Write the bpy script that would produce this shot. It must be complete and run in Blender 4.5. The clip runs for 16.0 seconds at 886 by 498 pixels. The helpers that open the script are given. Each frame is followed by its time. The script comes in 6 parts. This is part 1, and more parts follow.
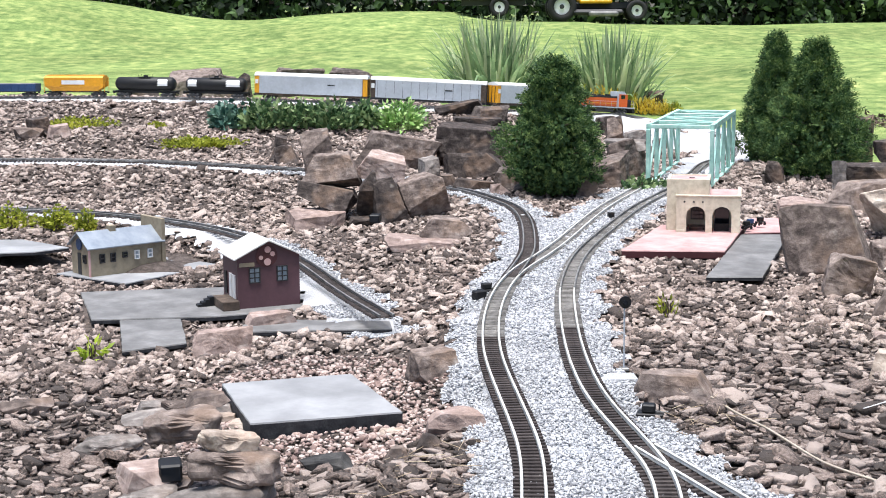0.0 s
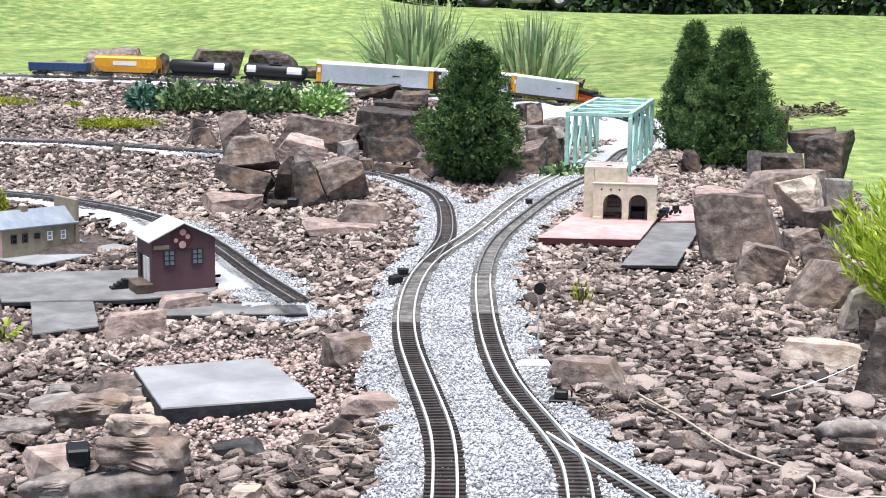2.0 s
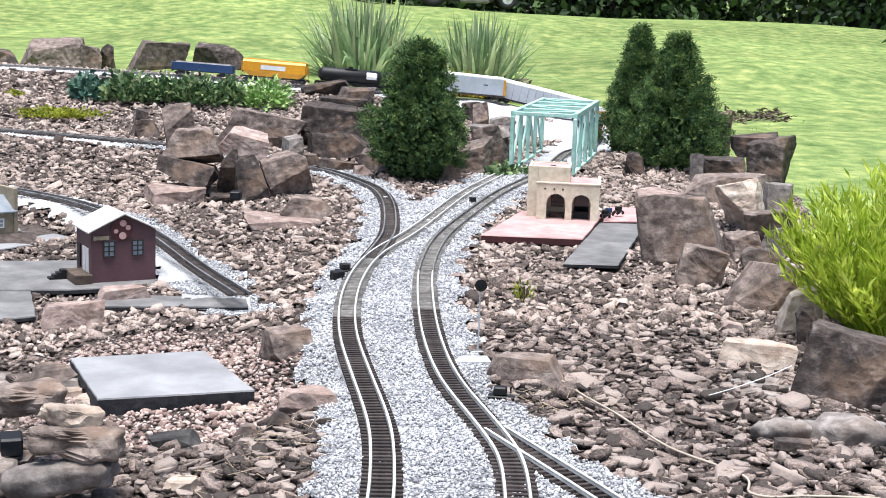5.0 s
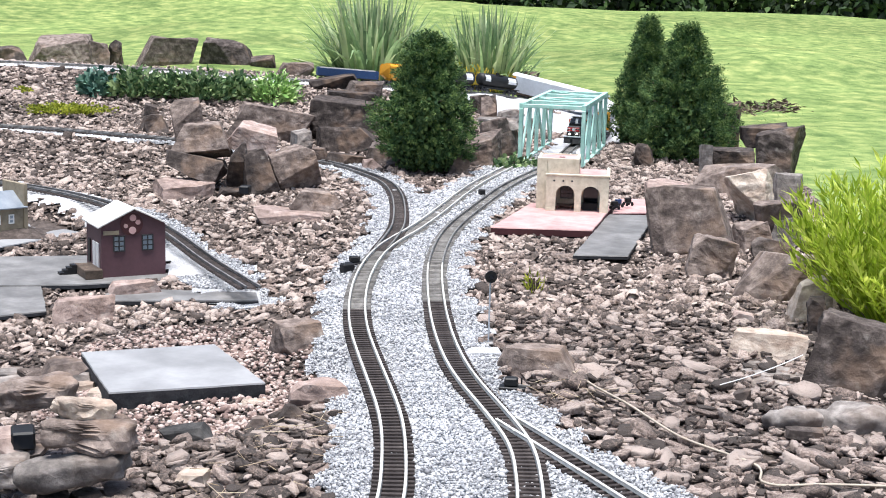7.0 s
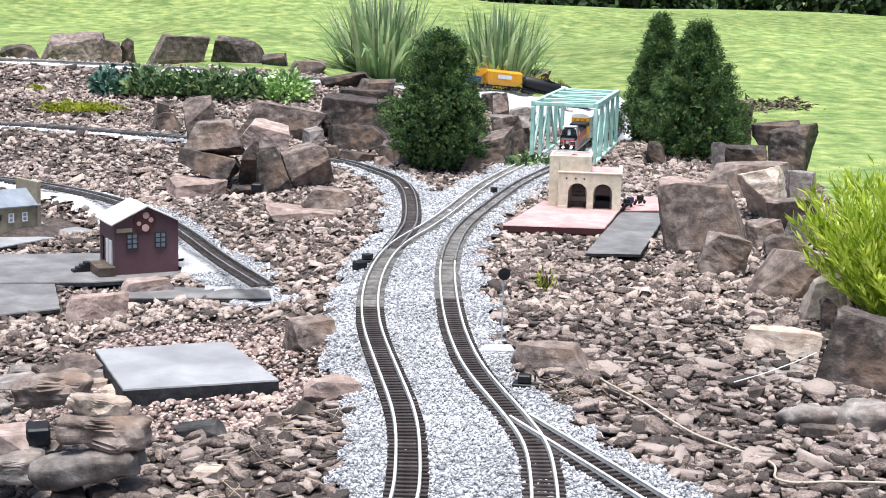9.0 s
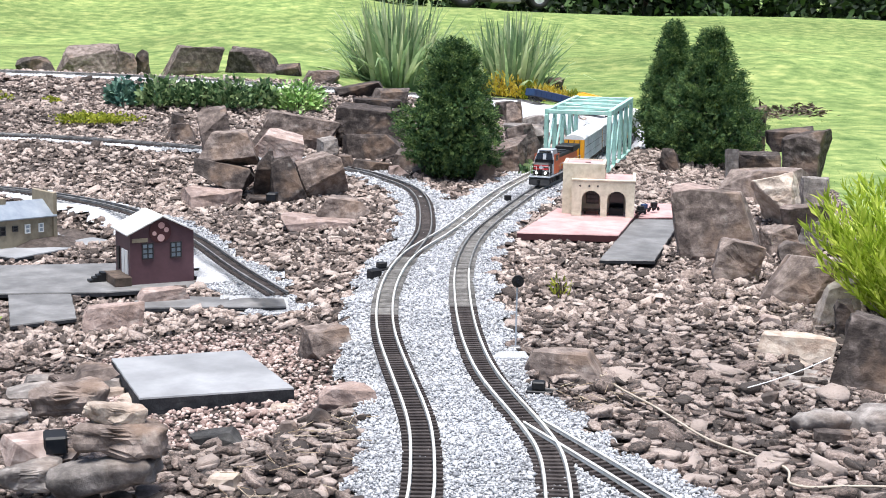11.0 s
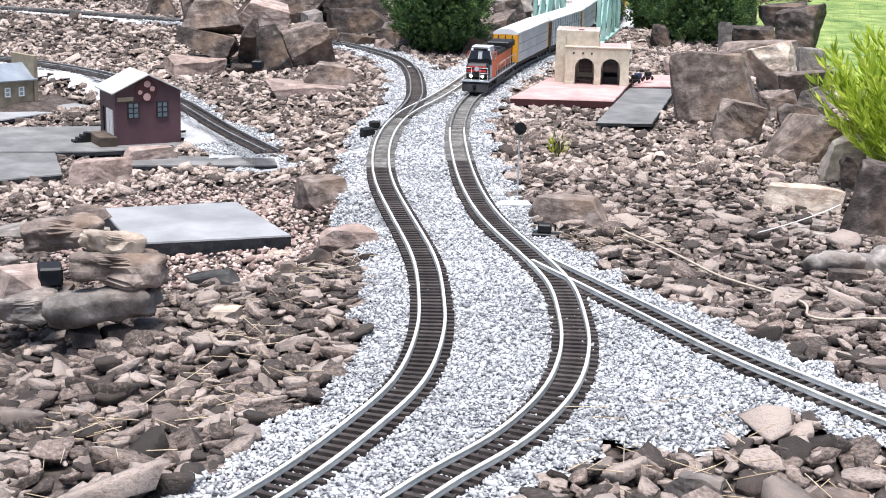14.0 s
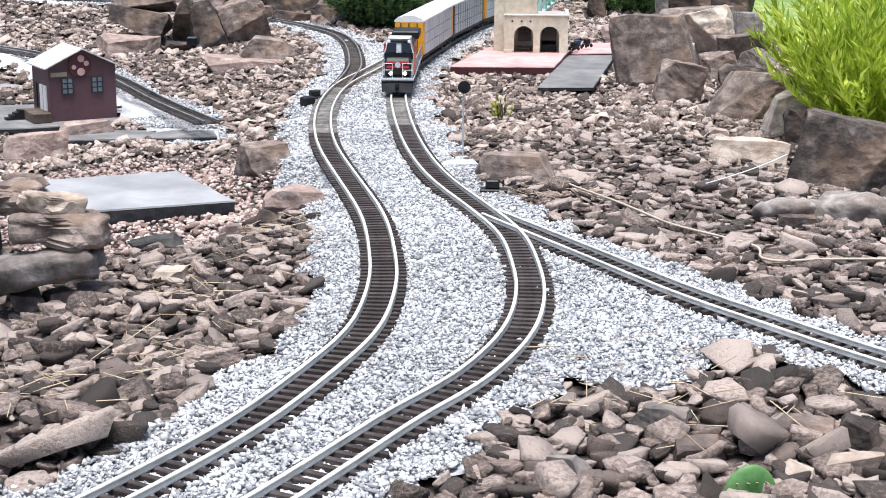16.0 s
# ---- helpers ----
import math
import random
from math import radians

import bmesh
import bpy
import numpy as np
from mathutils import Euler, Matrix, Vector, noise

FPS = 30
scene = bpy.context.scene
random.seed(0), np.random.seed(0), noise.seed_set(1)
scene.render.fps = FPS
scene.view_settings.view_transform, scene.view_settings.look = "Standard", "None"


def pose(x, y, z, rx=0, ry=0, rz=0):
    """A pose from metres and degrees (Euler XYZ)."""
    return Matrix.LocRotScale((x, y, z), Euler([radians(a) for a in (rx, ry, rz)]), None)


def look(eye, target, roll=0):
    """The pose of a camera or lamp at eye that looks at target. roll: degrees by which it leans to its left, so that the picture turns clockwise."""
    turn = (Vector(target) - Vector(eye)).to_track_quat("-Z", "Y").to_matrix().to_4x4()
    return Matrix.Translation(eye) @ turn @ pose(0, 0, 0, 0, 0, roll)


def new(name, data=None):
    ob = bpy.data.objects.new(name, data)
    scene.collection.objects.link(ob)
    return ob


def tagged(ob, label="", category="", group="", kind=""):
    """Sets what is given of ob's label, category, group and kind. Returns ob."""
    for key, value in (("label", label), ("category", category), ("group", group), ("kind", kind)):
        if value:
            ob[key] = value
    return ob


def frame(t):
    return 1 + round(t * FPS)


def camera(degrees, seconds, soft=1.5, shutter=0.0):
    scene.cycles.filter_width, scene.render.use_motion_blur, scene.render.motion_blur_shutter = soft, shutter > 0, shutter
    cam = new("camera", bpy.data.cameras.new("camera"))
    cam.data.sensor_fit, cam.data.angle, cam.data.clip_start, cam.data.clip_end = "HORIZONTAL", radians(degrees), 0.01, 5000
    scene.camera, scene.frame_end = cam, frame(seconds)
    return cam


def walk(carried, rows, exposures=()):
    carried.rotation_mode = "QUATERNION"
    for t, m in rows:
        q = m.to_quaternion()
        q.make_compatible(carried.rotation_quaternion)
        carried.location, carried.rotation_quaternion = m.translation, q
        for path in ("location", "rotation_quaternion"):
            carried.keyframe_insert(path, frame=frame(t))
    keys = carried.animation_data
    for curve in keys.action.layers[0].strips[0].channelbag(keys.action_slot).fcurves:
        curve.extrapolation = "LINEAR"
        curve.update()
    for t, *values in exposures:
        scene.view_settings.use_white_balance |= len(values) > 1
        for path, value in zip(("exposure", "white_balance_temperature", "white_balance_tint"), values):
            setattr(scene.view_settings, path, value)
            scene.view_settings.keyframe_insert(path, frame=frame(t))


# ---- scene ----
cam = camera(34.21, 16.0, soft=1.0)
PATH = [
    (0, (-0.001, 0.001, 0.890), (0.174, 3.947, 0.259), -0.52),
    (0.5, (0.003, 0.003, 0.893), (0.265, 3.936, 0.214), -0.05),
    (1, (0.003, 0.011, 0.889), (0.338, 3.935, 0.188), 0.21),
    (1.5, (0.008, 0.007, 0.891), (0.386, 3.929, 0.198), 0.42),
    (2, (0.013, 0.005, 0.891), (0.406, 3.928, 0.218), 0.62),
    (2.5, (0.015, 0.004, 0.893), (0.423, 3.926, 0.224), 0.92),
    (3, (0.014, 0.008, 0.886), (0.470, 3.924, 0.211), 1.30),
    (3.5, (0.015, 0.010, 0.883), (0.537, 3.919, 0.211), 1.61),
    (4, (0.021, 0.010, 0.884), (0.585, 3.914, 0.223), 1.86),
    (4.5, (0.020, 0.012, 0.882), (0.589, 3.917, 0.225), 2.06),
    (5, (0.019, 0.008, 0.880), (0.566, 3.913, 0.209), 2.04),
    (7.5, (0.016, 0.008, 0.873), (0.537, 3.913, 0.185), 1.54),
    (8, (0.013, 0.008, 0.873), (0.526, 3.915, 0.183), 1.60),
    (8.5, (0.010, 0.010, 0.871), (0.515, 3.917, 0.177), 1.60),
    (9, (0.011, 0.007, 0.871), (0.504, 3.916, 0.178), 1.50),
    (11.5, (0.013, -0.009, 0.870), (0.440, 3.912, 0.202), 0.84),
    (12, (0.012, -0.005, 0.859), (0.402, 3.917, 0.172), 0.66),
    (12.5, (0.006, 0.001, 0.840), (0.370, 3.917, 0.108), 0.63),
    (13, (-0.000, 0.019, 0.814), (0.393, 3.917, 0.009), 0.87),
    (13.5, (-0.014, 0.051, 0.767), (0.448, 3.928, -0.104), 1.33),
    (14, (-0.041, 0.066, 0.711), (0.481, 3.922, -0.216), 1.48),
    (14.5, (-0.048, 0.074, 0.678), (0.492, 3.924, -0.262), 1.24),
    (15, (-0.056, 0.080, 0.668), (0.506, 3.930, -0.261), 0.81),
    (15.5, (-0.058, 0.086, 0.648), (0.563, 3.929, -0.273), 0.50),
    (16, (-0.056, 0.094, 0.636), (0.633, 3.917, -0.318), 0.43),
]
walk(cam, [(t, look(eye, target, roll)) for t, eye, target, roll in PATH])


# ---- world and light ----
world = bpy.data.worlds.new("world")
scene.world = world
world.use_nodes = True
_n = world.node_tree.nodes
sky = _n.new("ShaderNodeTexSky")
sky.sky_type = "NISHITA"
sky.sun_disc = False
sky.sun_elevation = radians(80)
sky.sun_rotation = radians(200)
sky.air_density, sky.dust_density = 1.0, 2.5
world.node_tree.links.new(sky.outputs[0], _n["Background"].inputs[0])
_n["Background"].inputs[1].default_value = 0.085
sun = new("sun", bpy.data.lights.new("sun", "SUN"))
sun.data.energy = 3.2
sun.data.angle = radians(30)
sun.data.color = (0.99, 0.99, 1.0)
sun.matrix_world = look((0, 0, 0), (0.06, 0.16, -1.0))
scene.view_settings.exposure = 1.12


# ---- materials ----
def mat(name, cols, scale=20.0, rough=0.8, bump=0.3, metal=0.0, big=2.0, rand=0.0, fine=6.0, spec=0.4, dist=0.01):
    """Procedural surface: ramp of colours over grain noise, tinted by a broad noise and by a value per piece."""
    m = bpy.data.materials.new(name)
    m.use_nodes = True
    nt = m.node_tree
    N, L = nt.nodes, nt.links
    b = N["Principled BSDF"]
    tc = N.new("ShaderNodeTexCoord")
    n1 = N.new("ShaderNodeTexNoise")
    n1.inputs["Scale"].default_value = scale
    n1.inputs["Detail"].default_value = fine
    n1.inputs["Roughness"].default_value = 0.65
    L.new(tc.outputs["Object"], n1.inputs["Vector"])
    ramp = N.new("ShaderNodeValToRGB")
    el = ramp.color_ramp.elements
    while len(el) < len(cols):
        el.new(0.5)
    for i, c in enumerate(cols):
        el[i].position = 0.3 + 0.4 * i / max(1, len(cols) - 1)
        el[i].color = (*c, 1)
    fac = n1.outputs["Fac"]
    if rand:
        oi, gi = N.new("ShaderNodeObjectInfo"), N.new("ShaderNodeNewGeometry")
        add = N.new("ShaderNodeMath")
        add.operation = "ADD"
        L.new(oi.outputs["Random"], add.inputs[0])
        L.new(gi.outputs["Random Per Island"], add.inputs[1])
        fr = N.new("ShaderNodeMath")
        fr.operation = "FRACT"
        L.new(add.outputs[0], fr.inputs[0])
        mr = N.new("ShaderNodeMath")
        mr.operation = "MULTIPLY_ADD"
        mr.inputs[1].default_value, mr.inputs[2].default_value = rand, -rand / 2
        L.new(fr.outputs[0], mr.inputs[0])
        ad2 = N.new("ShaderNodeMath")
        ad2.operation = "ADD"
        L.new(fac, ad2.inputs[0])
        L.new(mr.outputs[0], ad2.inputs[1])
        fac = ad2.outputs[0]
    L.new(fac, ramp.inputs["Fac"])
    n2 = N.new("ShaderNodeTexNoise")
    n2.inputs["Scale"].default_value = big
    n2.inputs["Detail"].default_value = 3
    L.new(tc.outputs["Object"], n2.inputs["Vector"])
    mp = N.new("ShaderNodeMapRange")
    mp.inputs["From Min"].default_value, mp.inputs["From Max"].default_value = 0.3, 0.7
    mp.inputs["To Min"].default_value, mp.inputs["To Max"].default_value = 0.78, 1.15
    L.new(n2.outputs["Fac"], mp.inputs["Value"])
    mx = N.new("ShaderNodeMix")
    mx.data_type, mx.blend_type = "RGBA", "MULTIPLY"
    mx.inputs["Factor"].default_value = 1
    L.new(ramp.outputs["Color"], mx.inputs["A"])
    L.new(mp.outputs["Result"], mx.inputs["B"])
    L.new(mx.outputs["Result"], b.inputs["Base Color"])
    b.inputs["Roughness"].default_value = rough
    b.inputs["Metallic"].default_value = metal
    b.inputs["Specular IOR Level"].default_value = spec
    if bump:
        bp = N.new("ShaderNodeBump")
        bp.inputs["Strength"].default_value = bump
        bp.inputs["Distance"].default_value = dist
        L.new(n1.outputs["Fac"], bp.inputs["Height"])
        L.new(bp.outputs["Normal"], b.inputs["Normal"])
    return m


def paint(name, c, rough=0.45, bump=0.05, scale=60, metal=0.0, var=0.12):
    lo = tuple(v * (1 - var) for v in c)
    hi = tuple(min(1, v * (1 + var)) for v in c)
    return mat(name, [lo, c, hi], scale=scale, rough=rough, bump=bump, metal=metal, big=5, dist=0.002)


def glow(name, c, s):
    m = bpy.data.materials.new(name)
    m.use_nodes = True
    b = m.node_tree.nodes["Principled BSDF"]
    b.inputs["Base Color"].default_value = (*c, 1)
    b.inputs["Emission Color"].default_value = (*c, 1)
    b.inputs["Emission Strength"].default_value = s
    return m


M = {}
M["soil"] = mat("soil", [(0.03, 0.023, 0.02), (0.075, 0.058, 0.05), (0.14, 0.112, 0.098)], scale=45, rough=0.95, bump=0.8, big=1.2)
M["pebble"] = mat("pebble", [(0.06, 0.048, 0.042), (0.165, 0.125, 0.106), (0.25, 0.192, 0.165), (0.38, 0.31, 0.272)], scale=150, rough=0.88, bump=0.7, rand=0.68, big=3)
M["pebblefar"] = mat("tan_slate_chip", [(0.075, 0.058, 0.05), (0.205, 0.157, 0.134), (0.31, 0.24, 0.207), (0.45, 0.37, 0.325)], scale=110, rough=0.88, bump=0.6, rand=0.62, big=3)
M["gravel"] = mat("pink_gravel", [(0.17, 0.115, 0.1), (0.33, 0.24, 0.21), (0.5, 0.41, 0.37)], scale=60, rough=0.9, bump=0.3, rand=0.5)
M["ballast"] = mat("ballast_bed", [(0.36, 0.365, 0.38), (0.5, 0.505, 0.52), (0.64, 0.64, 0.66)], scale=130, rough=0.95, bump=0.9, big=2.5)
M["chip"] = mat("ballast_chip", [(0.23, 0.233, 0.245), (0.38, 0.385, 0.402), (0.47, 0.476, 0.492), (0.55, 0.553, 0.562)], scale=40, rough=0.85, bump=0.2, rand=0.58)
M["grass"] = mat("lawn_grass", [(0.065, 0.115, 0.036), (0.17, 0.235, 0.078), (0.36, 0.385, 0.145)], scale=5.5, rough=0.95, bump=0.8, big=0.5, fine=10, spec=0.1)
M["blade"] = mat("grass_blade", [(0.15, 0.22, 0.075), (0.22, 0.3, 0.105), (0.34, 0.39, 0.17)], scale=1.6, rough=0.8, bump=0, rand=0.6, big=0.4, spec=0.15)
ROCKS = dict(
    brown=[(0.06, 0.047, 0.042), (0.15, 0.117, 0.102), (0.32, 0.26, 0.228)],
    dark=[(0.026, 0.021, 0.02), (0.07, 0.056, 0.05), (0.18, 0.15, 0.136)],
    pink=[(0.18, 0.13, 0.113), (0.34, 0.258, 0.228), (0.52, 0.43, 0.39)],
    tan=[(0.22, 0.165, 0.13), (0.42, 0.34, 0.28), (0.62, 0.54, 0.46)],
    grey=[(0.085, 0.076, 0.07), (0.2, 0.177, 0.163), (0.38, 0.345, 0.32)],
    black=[(0.02, 0.02, 0.021), (0.045, 0.044, 0.044), (0.1, 0.096, 0.092)],
)


def rock_mat(name, cols, stain, amount):
    """Bedded sandstone: grain over tilted layers, broad tone, rust and pale lichen patches, fine cracks in the relief."""
    m = mat(name, cols, scale=26, rough=0.9, bump=0.9, big=5.0, fine=12, rand=0.14, dist=0.008, spec=0.25)
    N, L = m.node_tree.nodes, m.node_tree.links
    b = N["Principled BSDF"]
    base = b.inputs["Base Color"].links[0].from_socket
    tc = N.new("ShaderNodeTexCoord")
    mapping = N.new("ShaderNodeMapping")
    mapping.inputs["Scale"].default_value = (7, 7, 34)
    mapping.inputs["Rotation"].default_value = (0.12, 0.18, 0)
    L.new(tc.outputs["Object"], mapping.inputs["Vector"])
    lay = N.new("ShaderNodeTexNoise")
    lay.inputs["Scale"].default_value = 1.0
    lay.inputs["Detail"].default_value = 5
    L.new(mapping.outputs["Vector"], lay.inputs["Vector"])
    mr = N.new("ShaderNodeMapRange")
    mr.inputs["From Min"].default_value, mr.inputs["From Max"].default_value = 0.35, 0.62
    mr.inputs["To Min"].default_value, mr.inputs["To Max"].default_value = 0.74, 1.18
    L.new(lay.outputs["Fac"], mr.inputs["Value"])
    mul = N.new("ShaderNodeMix")
    mul.data_type, mul.blend_type = "RGBA", "MULTIPLY"
    mul.inputs["Factor"].default_value = 0.75
    L.new(base, mul.inputs["A"])
    L.new(mr.outputs["Result"], mul.inputs["B"])
    out = mul.outputs["Result"]
    for k, (colour, lo, sc) in enumerate(((stain, 0.56, 7.0), ((0.5, 0.47, 0.42), 0.64, 16.0))):
        pn = N.new("ShaderNodeTexNoise")
        pn.noise_dimensions = "4D"
        pn.inputs["W"].default_value = 3.0 * k
        pn.inputs["Scale"].default_value = sc
        pn.inputs["Detail"].default_value = 7
        L.new(tc.outputs["Object"], pn.inputs["Vector"])
        pr = N.new("ShaderNodeMapRange")
        pr.inputs["From Min"].default_value, pr.inputs["From Max"].default_value = lo, lo + 0.1
        pr.inputs["To Max"].default_value = amount if k == 0 else 0.35
        L.new(pn.outputs["Fac"], pr.inputs["Value"])
        mx = N.new("ShaderNodeMix")
        mx.data_type = "RGBA"
        L.new(pr.outputs["Result"], mx.inputs["Factor"])
        L.new(out, mx.inputs["A"])
        mx.inputs["B"].default_value = (*colour, 1)
        out = mx.outputs["Result"]
    L.new(out, b.inputs["Base Color"])
    old = b.inputs["Normal"].links[0].from_node
    bp = N.new("ShaderNodeBump")
    bp.inputs["Strength"].default_value, bp.inputs["Distance"].default_value = 0.5, 0.004
    L.new(lay.outputs["Fac"], bp.inputs["Height"])
    L.new(old.outputs["Normal"], bp.inputs["Normal"])
    L.new(bp.outputs["Normal"], b.inputs["Normal"])
    return m


for _k, _c in ROCKS.items():
    M["rock_" + _k] = rock_mat("rock_" + _k, _c, (0.27, 0.18, 0.125) if _k != "black" else (0.05, 0.045, 0.04), 0.4 if _k in ("brown", "dark", "tan") else 0.2)
M["rail"] = mat("rail_metal", [(0.52, 0.49, 0.44), (0.7, 0.68, 0.63), (0.82, 0.8, 0.76)], scale=30, rough=0.4, bump=0.05, metal=0.1)
M["railgrey"] = mat("rail_weathered", [(0.12, 0.115, 0.11), (0.24, 0.23, 0.22), (0.38, 0.37, 0.36)], scale=30, rough=0.5, bump=0.1, metal=0.3)
M["tie"] = mat("tie_plastic", [(0.018, 0.012, 0.011), (0.036, 0.027, 0.025), (0.07, 0.056, 0.052)], scale=40, rough=0.75, bump=0.2, rand=0.25)
M["tiegrey"] = mat("tie_dusty", [(0.08, 0.075, 0.07), (0.15, 0.142, 0.134), (0.24, 0.23, 0.216)], scale=40, rough=0.9, bump=0.2, rand=0.25)
M["foam"] = mat("dark_board", [(0.1, 0.097, 0.094), (0.165, 0.16, 0.156), (0.25, 0.244, 0.238)], scale=10, rough=0.58, bump=0.15, big=3, fine=9)
# pale grey carries the sky's grazing reflection on the slab top as colour
M["slabtop"] = mat("slab_top_sky_sheen", [(0.2, 0.202, 0.208), (0.26, 0.262, 0.268), (0.32, 0.321, 0.327)], scale=7, rough=0.7, bump=0.1, big=3, fine=9)
M["foamside"] = mat("dark_board_edge", [(0.012, 0.013, 0.016), (0.025, 0.026, 0.03), (0.045, 0.046, 0.05)], scale=40, rough=0.8, bump=0.5)
M["pinkboard"] = mat("pink_board", [(0.4, 0.225, 0.215), (0.52, 0.315, 0.3), (0.6, 0.4, 0.38)], scale=14, rough=0.6, bump=0.1, big=4)
M["pinkedge"] = paint("maroon_edge", (0.07, 0.02, 0.022), 0.6)
M["stucco"] = mat("cream_stucco", [(0.48, 0.43, 0.325), (0.59, 0.54, 0.42), (0.67, 0.62, 0.5)], scale=50, rough=0.9, bump=0.25, big=6, dist=0.002)
M["shedred"] = paint("maroon_siding", (0.095, 0.046, 0.054), 0.6, 0.1)
M["roofwhite"] = mat("pale_roof", [(0.5, 0.48, 0.45), (0.66, 0.64, 0.61), (0.78, 0.76, 0.74)], scale=18, rough=0.7, bump=0.1)
M["tansiding"] = mat("tan_siding", [(0.2, 0.165, 0.11), (0.28, 0.235, 0.165), (0.34, 0.29, 0.21)], scale=30, rough=0.75, bump=0.1)
M["metalroof"] = mat("grey_metal_roof", [(0.2, 0.235, 0.28), (0.29, 0.325, 0.37), (0.37, 0.4, 0.44)], scale=15, rough=0.4, bump=0.05, metal=0.3)
M["mint"] = mat("mint_paint", [(0.26, 0.49, 0.42), (0.4, 0.65, 0.57), (0.53, 0.76, 0.68)], scale=14, rough=0.7, bump=0.15, big=6)
M["black"] = paint("black_plastic", (0.007, 0.007, 0.008), 0.55)
M["dkgrey"] = paint("dark_grey", (0.03, 0.03, 0.032), 0.6)
M["white"] = paint("white_paint", (0.75, 0.75, 0.74), 0.5, var=0.06)
M["silver"] = paint("silver_side", (0.5, 0.53, 0.57), 0.4, metal=0.15, var=0.08)
M["yellow"] = paint("golden_yellow", (0.72, 0.33, 0.02), 0.45)
M["orange"] = paint("locomotive_orange", (0.62, 0.1, 0.015), 0.4)
M["red"] = paint("red_stripe", (0.42, 0.03, 0.03), 0.45)
M["bluegon"] = paint("dark_blue", (0.02, 0.05, 0.13), 0.45)
M["glassdark"] = paint("dark_window", (0.01, 0.013, 0.018), 0.12, 0)
M["tractor"] = paint("tractor_yellow", (0.72, 0.38, 0.01), 0.35)
M["rubber"] = paint("tyre_rubber", (0.018, 0.018, 0.018), 0.85)
M["lamp"] = glow("lamp_glow", (1, 0.93, 0.8), 6)
M["leafdark"] = mat("spruce_needles", [(0.014, 0.04, 0.018), (0.065, 0.13, 0.045), (0.24, 0.33, 0.1)], scale=24, rough=0.75, bump=0, rand=0.2, big=9, spec=0.25)
M["leafmid"] = mat("shrub_leaf", [(0.04, 0.085, 0.035), (0.11, 0.2, 0.08), (0.28, 0.37, 0.17)], scale=12, rough=0.6, bump=0, rand=0.6, spec=0.3)
M["leafblue"] = mat("blue_green_leaf", [(0.03, 0.09, 0.07), (0.07, 0.16, 0.12), (0.14, 0.25, 0.18)], scale=12, rough=0.6, bump=0, rand=0.5)
M["leafbright"] = mat("bright_leaf", [(0.3, 0.42, 0.04), (0.52, 0.66, 0.07), (0.72, 0.8, 0.16)], scale=8, rough=0.5, bump=0, rand=0.55, spec=0.35)
M["leaflime"] = mat("lime_groundcover", [(0.16, 0.2, 0.02), (0.32, 0.36, 0.04), (0.5, 0.5, 0.08)], scale=20, rough=0.7, bump=0, rand=0.5)
M["petal"] = mat("yellow_petal", [(0.6, 0.4, 0.04), (0.78, 0.58, 0.08), (0.85, 0.68, 0.16)], scale=20, rough=0.6, bump=0, rand=0.4)
M["leaffresh"] = mat("fresh_leaf", [(0.14, 0.28, 0.07), (0.27, 0.45, 0.13), (0.45, 0.6, 0.24)], scale=10, rough=0.5, bump=0, rand=0.5)
M["spear"] = mat("sword_leaf", [(0.13, 0.21, 0.1), (0.27, 0.38, 0.19), (0.5, 0.56, 0.33)], scale=6, rough=0.5, bump=0, rand=0.5, big=4)
M["wood"] = mat("far_foliage", [(0.008, 0.018, 0.006), (0.022, 0.05, 0.014), (0.06, 0.11, 0.03)], scale=2, rough=0.8, bump=0, rand=0.7, big=0.4)
M["bark"] = mat("bark", [(0.04, 0.03, 0.022), (0.09, 0.065, 0.05), (0.15, 0.11, 0.085)], scale=30, rough=0.95, bump=0.6)
M["wire"] = paint("pale_cable", (0.42, 0.36, 0.29), 0.6)
M["straw"] = mat("dry_straw", [(0.3, 0.22, 0.14), (0.45, 0.35, 0.24), (0.55, 0.46, 0.33)], scale=20, rough=0.9, bump=0, rand=0.4)
for _k, _f in (("leafbright", 0.5), ("leaflime", 0.45), ("spear", 0.4), ("petal", 0.4), ("leafmid", 0.3), ("leafdark", 0.2), ("blade", 0.4)):
    _nt = M[_k].node_tree
    _b = _nt.nodes["Principled BSDF"]
    _t, _m = _nt.nodes.new("ShaderNodeBsdfTranslucent"), _nt.nodes.new("ShaderNodeMixShader")
    _m.inputs[0].default_value = _f
    _nt.links.new(_b.inputs["Base Color"].links[0].from_socket, _t.inputs["Color"])
    _nt.links.new(_b.outputs[0], _m.inputs[1])
    _nt.links.new(_t.outputs[0], _m.inputs[2])
    _nt.links.new(_m.outputs[0], _nt.nodes["Material Output"].inputs["Surface"])
M["cactus"] = mat("cactus_green", [(0.04, 0.12, 0.03), (0.08, 0.2, 0.06), (0.13, 0.27, 0.1)], scale=30, rough=0.55, bump=0.2)
M["glass"] = paint("window_pane", (0.3, 0.36, 0.4), 0.15, 0)


# ---- mesh helpers ----
def part(name, bm, material, parent=None, label="", m=None, smooth=False):
    """Links a bmesh as one mesh object, under parent if given."""
    me = bpy.data.meshes.new(name)
    if smooth:
        for f in bm.faces:
            f.smooth = True
    bm.to_mesh(me)
    bm.free()
    for x in (material if isinstance(material, (list, tuple)) else [material]):
        me.materials.append(x)
    ob = new(name, me)
    if m is not None:
        ob.matrix_basis = m
    if parent is not None:
        ob.parent = parent
    if label:
        ob["label"] = label
    return ob


